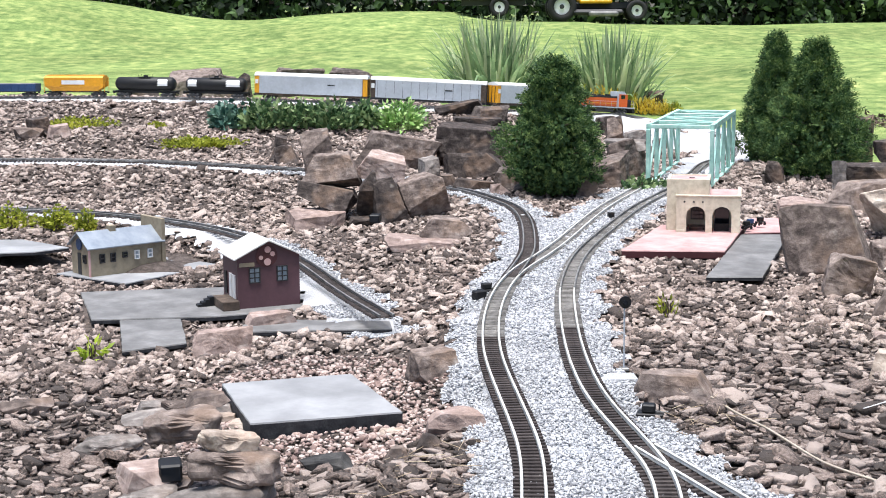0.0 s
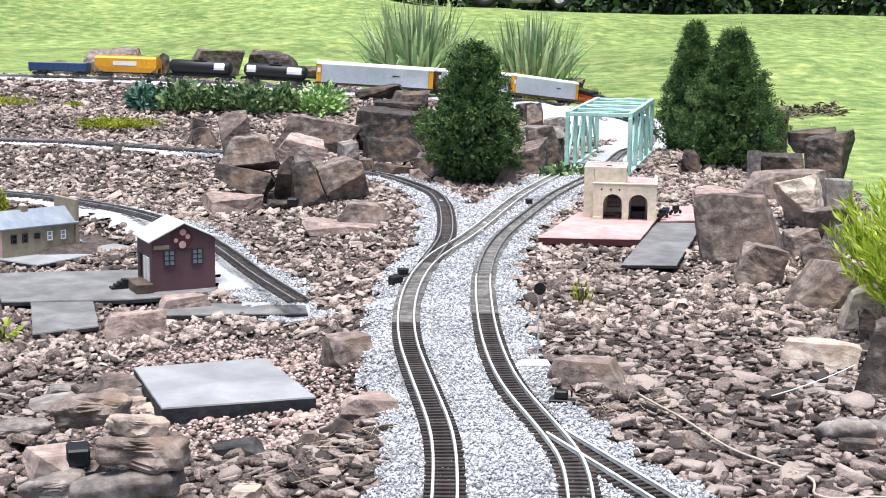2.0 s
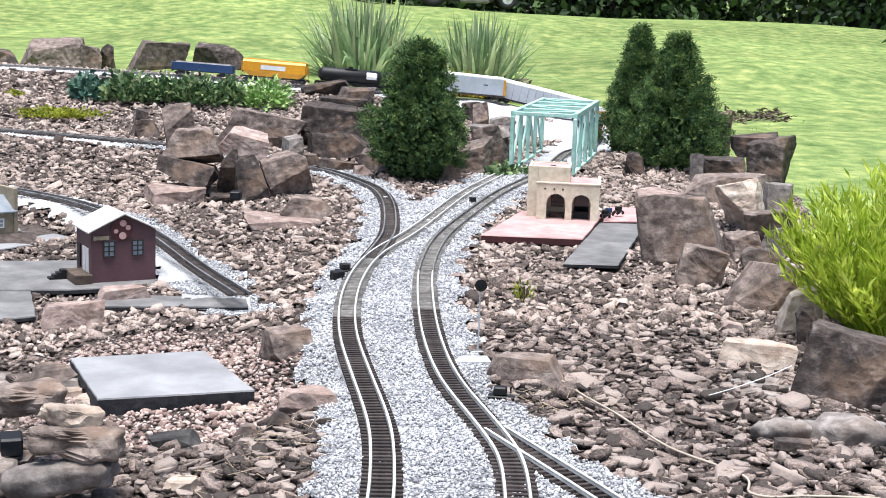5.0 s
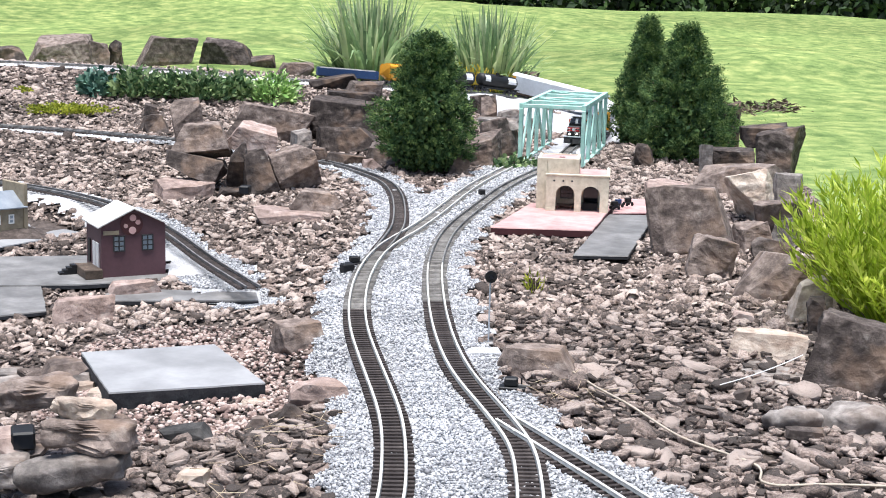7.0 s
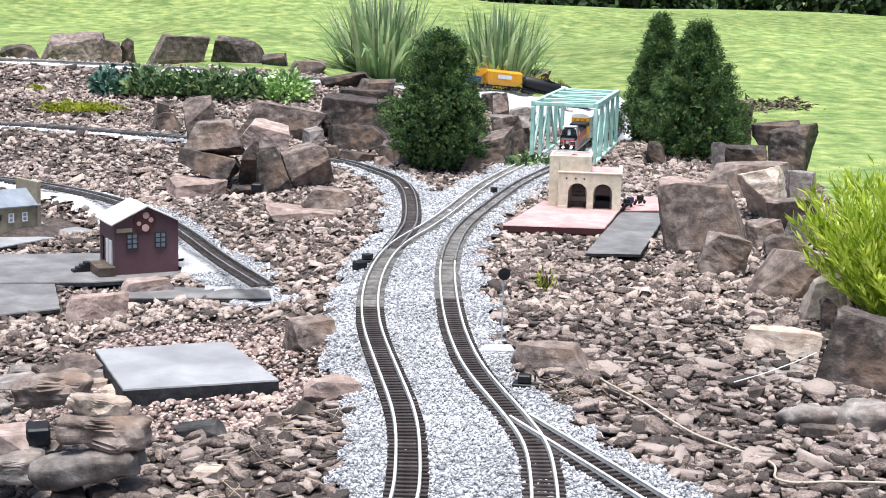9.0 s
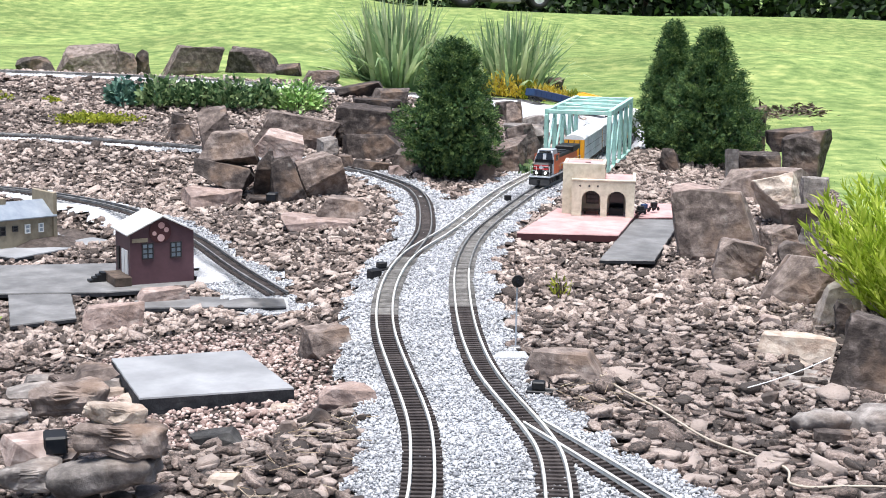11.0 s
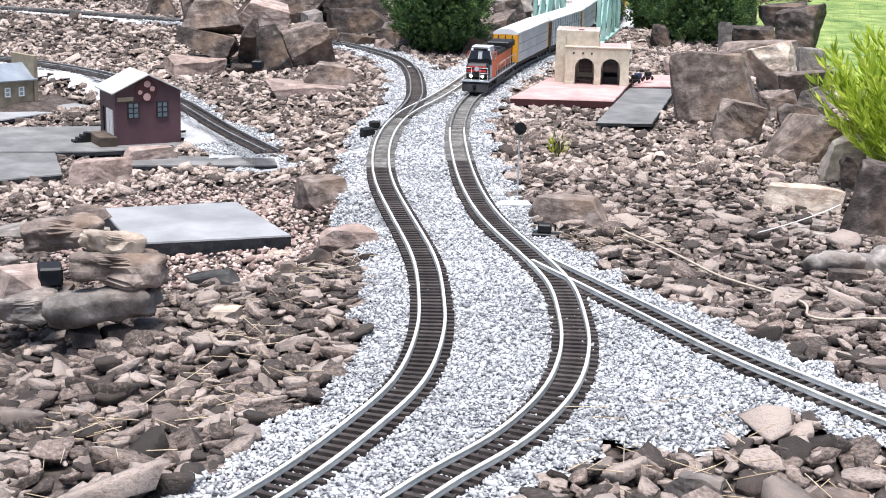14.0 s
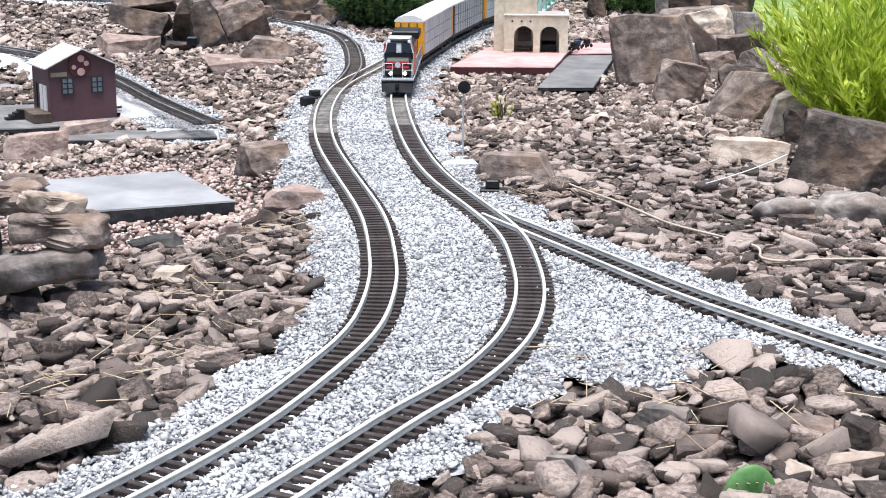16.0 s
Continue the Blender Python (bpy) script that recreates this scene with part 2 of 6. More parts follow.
def box(bm, x0, x1, y0, y1, z0, z1, bev=0.0, m=None):
    r = bmesh.ops.create_cube(bm, size=1, matrix=Matrix.LocRotScale(((x0 + x1) / 2, (y0 + y1) / 2, (z0 + z1) / 2), None, (x1 - x0, y1 - y0, z1 - z0)))
    vs = r["verts"]
    if bev > 0:
        es = list({e for v in vs for e in v.link_edges})
        q = bmesh.ops.bevel(bm, geom=es, offset=bev, segments=1, affect="EDGES", profile=0.7)
        vs = list({v for f in q["faces"] for v in f.verts} | {v for v in vs if v.is_valid})
    if m is not None:
        bmesh.ops.transform(bm, matrix=m, verts=vs)
    return vs


def cyl(bm, r, p0, p1, seg=16, r2=None):
    p0, p1 = Vector(p0), Vector(p1)
    d = p1 - p0
    q = d.to_track_quat("Z", "Y").to_matrix().to_4x4()
    return bmesh.ops.create_cone(bm, cap_ends=True, segments=seg, radius1=r, radius2=r if r2 is None else r2, depth=d.length,
                                 matrix=Matrix.Translation((p0 + p1) / 2) @ q)["verts"]


def boxpart(name, material, parent, x0, x1, y0, y1, z0, z1, bev=0.0, label="", m=None):
    bm = bmesh.new()
    box(bm, x0, x1, y0, y1, z0, z1, bev)
    return part(name, bm, material, parent, label, m)


def cylpart(name, material, parent, r, p0, p1, seg=16, r2=None, label=""):
    bm = bmesh.new()
    cyl(bm, r, p0, p1, seg, r2)
    return part(name, bm, material, parent, label)


def thing(name, m, label, category, group=""):
    ob = new(name)
    ob.empty_display_size = 0.05
    ob.matrix_basis = m
    return tagged(ob, label, category, group)


def mesh_np(name, V, Fc, material, smooth=False):
    """One object from arrays of vertices and of triangles or quads."""
    me = bpy.data.meshes.new(name)
    V, Fc = np.asarray(V, np.float32), np.asarray(Fc, np.int32)
    n, k = Fc.shape
    me.vertices.add(len(V))
    me.vertices.foreach_set("co", V.ravel())
    me.loops.add(n * k)
    me.loops.foreach_set("vertex_index", Fc.ravel())
    me.polygons.add(n)
    me.polygons.foreach_set("loop_start", np.arange(n, dtype=np.int32) * k)
    me.polygons.foreach_set("loop_total", np.full(n, k, np.int32))
    if smooth:
        me.polygons.foreach_set("use_smooth", np.ones(n, bool))
    me.update(calc_edges=True)
    for x in (material if isinstance(material, (list, tuple)) else [material]):
        me.materials.append(x)
    return new(name, me)


def stone_shape(seed, flat=0.55, sub=1, rough=0.22):
    """A small stone of unit size: triangles of a knocked-about ball with flat sides."""
    bm = bmesh.new()
    bmesh.ops.create_icosphere(bm, subdivisions=sub, radius=0.5)
    rnd = random.Random(seed)
    cuts = [(Vector((rnd.gauss(0, 1), rnd.gauss(0, 1), rnd.gauss(0, 1))).normalized(), rnd.uniform(0.24, 0.42)) for _ in range(7)]
    for v in bm.verts:
        for n, d in cuts:
            s = v.co.dot(n) - d
            if s > 0:
                v.co -= n * s * 0.9
        v.co *= 1 + rnd.uniform(-rough, rough) * 0.5
        v.co.z *= flat
    V = np.array([v.co[:] for v in bm.verts])
    Fc = np.array([[v.index for v in f.verts] for f in bm.faces])
    bm.free()
    return V, Fc


def rotations(rng, n, tilt):
    a, b, c = rng.uniform(0, 2 * np.pi, n), rng.normal(0, tilt, n), rng.normal(0, tilt, n)
    ca, sa, cb, sb, cc, sc = np.cos(a), np.sin(a), np.cos(b), np.sin(b), np.cos(c), np.sin(c)
    z = np.zeros(n)
    o = np.ones(n)
    Rz = np.array([[ca, -sa, z], [sa, ca, z], [z, z, o]]).transpose(2, 0, 1)
    Rx = np.array([[o, z, z], [z, cb, -sb], [z, sb, cb]]).transpose(2, 0, 1)
    Ry = np.array([[cc, z, sc], [z, o, z], [-sc, z, cc]]).transpose(2, 0, 1)
    return Rz @ Rx @ Ry


def scatter(name, P, S, shapes, material, rng, tilt=0.35, stretch=0.35, smooth=False):
    """Many copies of a few shapes joined in one mesh."""
    Vs, Fs, off = [], [], 0
    pick = rng.integers(0, len(shapes), len(P))
    for k, (V, Fc) in enumerate(shapes):
        i = np.where(pick == k)[0]
        if not len(i):
            continue
        sc = S[i, None] * (1 + rng.uniform(-stretch, stretch, (len(i), 3)))
        R = rotations(rng, len(i), tilt)
        W = np.einsum("nij,nvj->nvi", R, V[None] * sc[:, None, :]) + P[i][:, None, :]
        Vs.append(W.reshape(-1, 3))
        Fs.append((Fc[None] + (np.arange(len(i)) * len(V))[:, None, None]).reshape(-1, Fc.shape[1]) + off)
        off += len(i) * len(V)
    return mesh_np(name, np.concatenate(Vs), np.concatenate(Fs), material, smooth)


def spline(pts, step=0.02):
    """Smooth line through points, sampled at even steps. Returns an array of x, y, z."""
    P = np.array(pts, float)
    if P.shape[1] == 2:
        P = np.column_stack([P, np.zeros(len(P))])
    Q = np.vstack([2 * P[0] - P[1], P, 2 * P[-1] - P[-2]])
    out = []
    for i in range(1, len(Q) - 2):
        a, b, c, d = Q[i - 1], Q[i], Q[i + 1], Q[i + 2]
        for u in np.linspace(0, 1, 40, endpoint=False):
            out.append(0.5 * (2 * b + (c - a) * u + (2 * a - 5 * b + 4 * c - d) * u * u + (3 * b - a - 3 * c + d) * u ** 3))
    out.append(Q[-2])
    out = np.array(out)
    k = np.ones(31) / 31
    pad = np.vstack([np.repeat(out[:1], 15, 0), out, np.repeat(out[-1:], 15, 0)])
    sm = np.column_stack([np.convolve(pad[:, j], k, "valid") for j in range(3)])
    sm[0], sm[-1] = out[0], out[-1]
    L = np.concatenate([[0], np.cumsum(np.linalg.norm(np.diff(sm, axis=0), axis=1))])
    s = np.arange(0, L[-1], step)
    return np.column_stack([np.interp(s, L, sm[:, j]) for j in range(3)])


# ---- lines of the railway, metres ----
LINE_A = spline([(-0.34, 1.3), (-0.2, 1.47), (-0.074, 1.623), (0.015, 1.751), (0.101, 1.905), (0.189, 2.092), (0.247, 2.327), (0.276, 2.544), (0.299, 2.854),
                 (0.293, 3.252), (0.29, 3.688), (0.324, 4.144), (0.39, 4.57), (0.48, 4.93), (0.62, 5.3), (0.76, 5.72), (0.9, 6.17), (1.065, 6.66), (1.24, 7.1), (1.4, 7.5)])
LINE_L = spline([(0.45, 4.83, 0), (0.52, 5.14, 0), (0.572, 5.446, 0), (0.63, 6.08, 0), (0.631, 6.596, 0), (0.543, 6.99, 0), (0.413, 7.36, 0),
                 (0.05, 7.56, 0.04), (-0.42, 7.69, 0.08), (-1.257, 8.05, 0.1), (-2.1, 8.06, 0.12), (-3.2, 8.0, 0.14)])
TRAIN = spline([(-4.02, 10.83, 0.338), (-2.72, 10.58, 0.338), (-1.89, 10.44, 0.336), (-0.786, 10.18, 0.321), (-0.014, 10.04, 0.289), (0.742, 9.9, 0.25), (1.173, 10.255, 0.210), (1.591, 10.611, 0.170), (1.889, 10.896, 0.135), (2.237, 11.134, 0.057), (2.488, 10.925, 0.009), (2.551, 10.462, -0.014), (2.438, 9.783, -0.018), (2.204, 8.983, -0.011),
                (1.97, 8.58, 0.0), (1.77, 8.0, 0.0), (1.57, 7.43, 0), (1.224, 6.655, 0), (0.983, 5.988, 0),
                (0.756, 5.303, 0), (0.625, 4.701, 0), (0.559, 4.218, 0), (0.509, 3.683, 0), (0.495, 3.236, 0), (0.522, 2.88, 0), (0.533, 2.65, 0), (0.51, 2.44, 0),
                (0.473, 2.24, 0), (0.405, 2.036, 0), (0.302, 1.855, 0), (0.193, 1.727, 0), (0.096, 1.599, 0), (-0.03, 1.44, 0), (-0.2, 1.25, 0)])
LINE_C = spline([(0.522, 2.86), (0.563, 2.725), (0.644, 2.458), (0.716, 2.216), (0.787, 2.04), (0.87, 1.85), (1.05, 1.5)])
SIDING = spline([(-2.6, 7.0, 0.03), (-1.74, 6.7, 0.02), (-1.166, 6.5, 0.01), (-0.658, 6.1, -0.01), (-0.333, 5.501, -0.03), (-0.145, 4.933, -0.05), (0.02, 4.42, -0.05)])
LINES = [LINE_A, LINE_L, TRAIN, LINE_C, SIDING]

# ---- lie of the land ----
LAND_NEAR = [(-0.12, 3.4, -0.1), (-0.4, 3.5, -0.11), (-0.35, 4.2, -0.1), (-0.7, 4.5, -0.1), (-1.0, 5.0, -0.09), (0.05, 5.0, -0.06), (-0.15, 2.3, -0.06), (-0.5, 2.6, -0.1),
             (-0.3, 5.9, -0.02), (-0.9, 5.7, -0.04), (1.0, 2.4, -0.02), (1.1, 3.1, -0.03), (0.95, 4.1, -0.03), (1.5, 4.9, 0.0), (1.4, 5.8, 0.0), (2.0, 6.5, 0.03), (2.4, 7.8, 0.03)]
LAND_BOARDS = [(-0.45, 3.3, -0.125), (-0.1, 3.25, -0.12), (0.08, 3.5, -0.115), (-0.1, 3.95, -0.12), (-0.5, 3.85, -0.125), (-0.2, 3.6, -0.13), (-0.95, 4.7, -0.12), (-0.55, 4.7, -0.12), (-0.15, 4.85, -0.118), (-0.3, 5.3, -0.11),
               (-0.7, 5.25, -0.115), (-1.1, 5.2, -0.115), (-0.8, 4.3, -0.12), (-0.62, 4.4, -0.12), (-0.45, 4.5, -0.12), (0.0, 4.52, -0.115), (-1.2, 5.6, -0.105), (-0.9, 5.5, -0.11), (-0.7, 5.75, -0.1), (-1.0, 5.9, -0.1)]
LAND_DEPOT = [(0.95, 5.25, -0.012), (1.25, 5.2, -0.012), (1.5, 5.75, -0.012), (1.2, 4.75, -0.02), (1.4, 5.2, -0.018), (1.7, 5.8, -0.012), (1.75, 6.15, -0.01)]
LAND_FAR = [(3.2, 25.2, 0.83), (4.5, 25.1, 0.752), (-6.8, 26.7, 1.33), (9.5, 26.9, 0.752), (0.3, 8.6, 0.17), (1.2, 8.9, 0.1), (-1.5, 9.1, 0.2), (-4, 11, 0.36), (0, 11.3, 0.34), (3.4, 12.6, 0.2), (0, 12.6, 0.43), (-3.5, 13, 0.46), (3.2, 9.4, 0.08), (4.0, 6.5, 0.0), (0, 16, 0.56), (5, 15, 0.45),
            (0.5, 26, 1.03), (-12, 27, 1.5), (0, 40, 1.6), (20, 45, 1.4), (-25, 45, 1.4), (1.5, 0.8, -0.03), (-1.5, 1, -0.1), (9, 0, 0), (-9, 0, 0), (-5, 6, 0.0)]
_ctrl = np.vstack([np.array(LAND_NEAR), np.array(LAND_FAR), np.array(LAND_BOARDS), np.array(LAND_DEPOT)] + [l[::25] for l in LINES])


def land(x, y):
    """Height of the ground."""
    x, y = np.atleast_1d(np.asarray(x, float)), np.atleast_1d(np.asarray(y, float))
    out = np.empty(x.shape)
    for i in range(0, len(x), 20000):
        d2 = (x[i:i + 20000, None] - _ctrl[None, :, 0]) ** 2 + (y[i:i + 20000, None] - _ctrl[None, :, 1]) ** 2
        w = 1 / (d2 + 0.01) ** 1.6
        out[i:i + 20000] = (w * _ctrl[None, :, 2]).sum(1) / w.sum(1)
    return out


def near_line(x, y, lines):
    """Distance to the nearest of the lines."""
    P = np.vstack([l[::2, :2] for l in lines])
    out = np.empty(len(x))
    for i in range(0, len(x), 8000):
        d2 = (x[i:i + 8000, None] - P[None, :, 0]) ** 2 + (y[i:i + 8000, None] - P[None, :, 1]) ** 2
        out[i:i + 8000] = np.sqrt(d2.min(1))
    return out


def x_on(line, y):
    """Where a line that runs away from the eye crosses y."""
    o = np.argsort(line[:, 1])
    return np.interp(y, line[o, 1], line[o, 0])


def in_garden(x, y):
    edge = 10.75 - 0.12 * np.clip(x, -5, 5) + 0.12 * np.sin(x * 1.7) + np.where(x > 0.9, 0.7 * np.clip(x - 0.9, 0, 1.2), 0) - np.where(x > 2.5, (x - 2.5) * 3, 0)
    right = 2.05 + 0.12 * np.clip(y - 2, 0, 9) + 0.06 * np.sin(y * 3)
    return (y < edge) & (x < right) & (x > -7 + 0.3 * np.sin(y * 2)) & (y > 0.3 + 0.2 * np.sin(x * 2.3))


def in_ballast(x, y):
    wig = 0.02 * np.sin(x * 23 + y * 17) + 0.015 * np.sin(x * 51 - y * 37)
    d = near_line(x, y, LINES)
    w = np.where(y > 8.7, 0.23, np.where(y > 7.2, 0.14, 0.115))
    hit = d < w + wig
    yy = np.clip(y, 1.3, 6.8)
    xa, xb = x_on(LINE_A, yy), x_on(TRAIN[TRAIN[:, 1] < 8.0][-330:], yy)
    hit |= (y < 6.9) & (y > 0.6) & (x > xa - 0.1 + wig) & (x < xb + 0.1 + wig)
    xc = x_on(LINE_C, np.clip(y, 1.5, 2.86))
    hit |= (y < 2.86) & (y > 1.95 + 0.15 * np.sin(x * 9)) & (x > xb) & (x < xc + 0.09 + wig)
    xl = x_on(LINE_L[:260], np.clip(y, 4.9, 6.7))
    hit |= (y > 4.9) & (y < 6.6) & (x > xl) & (x < xa) & (xa - xl < 0.3)
    hit |= (x - 2.1) ** 2 + (y - 10.0) ** 2 < 0.45
    return hit


def steps(*runs):
    return np.unique(np.concatenate([np.arange(a, b, s) for a, b, s in runs]).round(4))


def build_ground():
    xs = steps((-220, -20, 20), (-20, -8, 1), (-8, -1.5, 0.1), (-1.5, 1.9, 0.04), (1.9, 4, 0.1), (4, 20, 1), (20, 221, 20))
    ys = steps((-60, -4, 8), (-4, 0, 0.5), (0, 1, 0.1), (1, 7.5, 0.04), (7.5, 12, 0.1), (12, 30, 1), (30, 260, 15))
    X, Y = np.meshgrid(xs, ys)
    x, y = X.ravel(), Y.ravel()
    z = land(x, y)
    near = (y < 12) & (y > 1) & (np.abs(x) < 4)
    z += np.where(near, 0.006 * np.sin(x * 31 + np.sin(y * 23)) * np.cos(y * 29), 0)
    V = np.column_stack([x, y, z])
    nx, ny = len(xs), len(ys)
    i = (np.arange(ny - 1)[:, None] * nx + np.arange(nx - 1)[None]).ravel()
    Fc = np.column_stack([i, i + 1, i + nx + 1, i + nx])
    ob = mesh_np("ground", V, Fc, [M["grass"], M["soil"]], True)
    c = V[Fc].mean(1)
    ob.data.polygons.foreach_set("material_index", in_garden(c[:, 0], c[:, 1]).astype(np.int32))
    return tagged(ob, "brown stony garden bed running out into green lawn", "ground", kind="structure")


ground = build_ground()


def build_ballast():
    """The white ballast under the tracks, a sheet a little proud of the soil."""
    xs, ys = np.arange(-3.6, 3.1, 0.03), np.arange(0.9, 12.3, 0.03)
    X, Y = np.meshgrid(xs, ys)
    x, y = X.ravel(), Y.ravel()
    V = np.column_stack([x, y, land(x, y) + 0.012 + 0.004 * np.sin(x * 70) * np.sin(y * 63)])
    nx, ny = len(xs), len(ys)
    i = (np.arange(ny - 1)[:, None] * nx + np.arange(nx - 1)[None]).ravel()
    Fc = np.column_stack([i, i + 1, i + nx + 1, i + nx])
    c = V[Fc].mean(1)
    Fc = Fc[in_ballast(c[:, 0], c[:, 1])]
    used, inv = np.unique(Fc, return_inverse=True)
    ob = mesh_np("ballast_bed", V[used], inv.reshape(-1, 4), M["ballast"], True)
    return tagged(ob, "white crushed stone ballast bed under the tracks", "ballast", kind="structure")


ballast = build_ballast()


# ---- track ----
def sweep(line, off, prof, z0):
    """A rail: profile (across, up) swept along the line at a sideways offset."""
    d = np.gradient(line[:, :2], axis=0)
    d /= np.linalg.norm(d, axis=1)[:, None]
    nrm = np.column_stack([-d[:, 1], d[:, 0]])
    V = []
    for a, u in prof:
        V.append(np.column_stack([line[:, :2] + nrm * (off + a), line[:, 2] + z0 + u]))
    V = np.stack(V, 1)
    n, k = V.shape[:2]
    Fc = []
    for j in range(k):
        j2 = (j + 1) % k
        i = np.arange(n - 1)
        Fc.append(np.column_stack([i * k + j, (i + 1) * k + j, (i + 1) * k + j2, i * k + j2]))
    return V.reshape(-1, 3), np.concatenate(Fc)


RAIL = [(-0.0036, 0), (0.0036, 0), (0.0008, 0.002), (0.0008, 0.0055), (0.0026, 0.006), (0.0026, 0.0088), (-0.0026, 0.0088), (-0.0026, 0.006), (-0.0008, 0.0055), (-0.0008, 0.002)]
ZT = 0.0095


def tie_mesh():
    bm = bmesh.new()
    box(bm, -0.0042, 0.0042, -0.039, 0.039, 0, 0.009, 0.001)
    me = bpy.data.meshes.new("tie")
    bm.to_mesh(me)
    bm.free()
    me.materials.append(M["tie"])
    return me


TIE = tie_mesh()


def track(name, line, a, b, label, near=None, tiemat="tie", railmat="rail", pitch=0.022, dz=0.0):
    """A stretch of track from arc position a to b. near: stretch whose ties are single pieces."""
    L = line[int(a / 0.02):int(b / 0.02) + 1]
    th = thing(name, Matrix.Identity(4), label, "track")
    for off in (-0.0225, 0.0225):
        V, Fc = sweep(L, off, RAIL, ZT + 0.009 + dz)
        r = mesh_np("rail", V, Fc, M[railmat])
        r.parent = th
    s = np.arange(0, (len(L) - 2) * 0.02, pitch)
    P = np.column_stack([np.interp(s, np.arange(len(L)) * 0.02, L[:, j]) for j in range(3)])
    d = np.gradient(P, axis=0)
    ang = np.arctan2(d[:, 1], d[:, 0])
    rng = np.random.default_rng(7)
    ang += rng.normal(0, 0.012, len(ang))
    single = np.zeros(len(P), bool) if near is None else (P[:, 1] >= near[0]) & (P[:, 1] < near[1])
    for p, q in zip(P[single], ang[single]):
        o = new("tie", TIE)
        o.matrix_basis = Matrix.Translation((p[0], p[1], p[2] + ZT + dz)) @ Matrix.Rotation(q, 4, "Z")
        o.parent = th
    rest = ~single
    if rest.any():
        bx = np.array([(i, j, k) for i in (-0.0042, 0.0042) for j in (-0.039, 0.039) for k in (0, 0.008)])
        fx = np.array([(0, 1, 3, 2), (4, 6, 7, 5), (0, 4, 5, 1), (2, 3, 7, 6), (1, 5, 7, 3)])
        c, sn = np.cos(ang[rest]), np.sin(ang[rest])
        W = np.stack([bx[None, :, 0] * c[:, None] - bx[None, :, 1] * sn[:, None], bx[None, :, 0] * sn[:, None] + bx[None, :, 1] * c[:, None],
                      np.repeat(bx[None, :, 2], len(c), 0)], 2) + (P[rest] + [0, 0, ZT + dz])[:, None, :]
        Fc = (fx[None] + (np.arange(len(c)) * 8)[:, None, None]).reshape(-1, 4)
        o = mesh_np("ties", W.reshape(-1, 3), Fc, M[tiemat])
        o.parent = th
        o["kind"] = "stuff"
    return th


def arc_at(line, y, last=True):
    """Arc position where a line comes down to y."""
    i = np.where(line[:, 1] <= y)[0][0] if last else np.where(line[:, 1] >= y)[0][0]
    return i * 0.02


LT = len(TRAIN) * 0.02
track("railway_track", LINE_A, 0, len(LINE_A) * 0.02 - 0.02, "curving model railway track with dark brown ties and bright rails", (1.3, 3.9), "tiegrey")
track("railway_track", TRAIN, arc_at(TRAIN, 4.6), LT - 0.02, "model railway track with dark ties bending toward the turnout", (1.3, 4.0), "tiegrey")
track("railway_track", TRAIN, 0, arc_at(TRAIN, 4.6) + 0.02, "model railway line running round the back and through the bridge", None, "tiegrey", "railgrey")
track("railway_track", LINE_L, 0, len(LINE_L) * 0.02 - 0.02, "branch track curving behind the rock pile, weathered rails", None, "tie", "railgrey", dz=0.003)
track("railway_track", LINE_C, 0.04, len(LINE_C) * 0.02 - 0.02, "diverging siding with bright rails on white ballast", (1.3, 2.6), dz=0.001)
track("railway_track", SIDING, 0, len(SIDING) * 0.02 - 0.02, "weathered dead-end siding track beside the maroon shed", None, "tie", "railgrey")


# ---- boulders ----
_seed = [10]


def chipped_block(rnd, kind):
    """Unit block with flat main faces, skewed corners and knocked-off edges."""
    bm = bmesh.new()
    bmesh.ops.create_cube(bm, size=1)
    j = dict(block=0.13, slab=0.1, spire=0.13)[kind]
    taper = dict(block=rnd.uniform(0.6, 0.92), slab=rnd.uniform(0.78, 1.0), spire=rnd.uniform(0.4, 0.62))[kind]
    sk, drop = rnd.uniform(-0.2, 0.2), rnd.uniform(-0.24, 0.24)
    for v in bm.verts:
        up = v.co.z > 0
        if up:
            v.co.x, v.co.y = v.co.x * taper, v.co.y * taper
            v.co.z += drop * v.co.x - abs(drop) * 0.5
        v.co.x += sk * v.co.z + rnd.uniform(-j, j)
        v.co.y += rnd.uniform(-j, j)
        v.co.z += rnd.uniform(-j, 0.02) if up else 0
    bmesh.ops.triangulate(bm, faces=bm.faces[:])
    corner = [v.co.copy() for v in bm.verts]
    picks = []
    for k in range(11):
        p = rnd.choice(corner)
        if k < 6:
            q = rnd.choice([c for c in corner if c is not p])
            mid, n = (p + q) / 2, ((p + q) / 2 + Vector((rnd.gauss(0, 0.12), rnd.gauss(0, 0.12), rnd.gauss(0, 0.12))))
        else:
            mid, n = p, p + Vector((rnd.gauss(0, 0.25), rnd.gauss(0, 0.25), rnd.gauss(0, 0.25)))
        if n.length > 0.4:
            n.normalize()
            picks.append((n, mid.dot(n) - rnd.uniform(0.02, 0.1 if k < 6 else 0.2)))
    for n, off in picks:
        r = bmesh.ops.bisect_plane(bm, geom=bm.verts[:] + bm.edges[:] + bm.faces[:], plane_co=n * off, plane_no=n, clear_outer=True)
        ed = [e for e in r["geom_cut"] if isinstance(e, bmesh.types.BMEdge)]
        if ed:
            bmesh.ops.edgeloop_fill(bm, edges=ed)
    lo = [min(v.co[i] for v in bm.verts) for i in range(3)]
    hi = [max(v.co[i] for v in bm.verts) for i in range(3)]
    for v in bm.verts:
        v.co = Vector([(v.co[i] - lo[i]) / (hi[i] - lo[i]) - 0.5 for i in range(3)])
    return bm


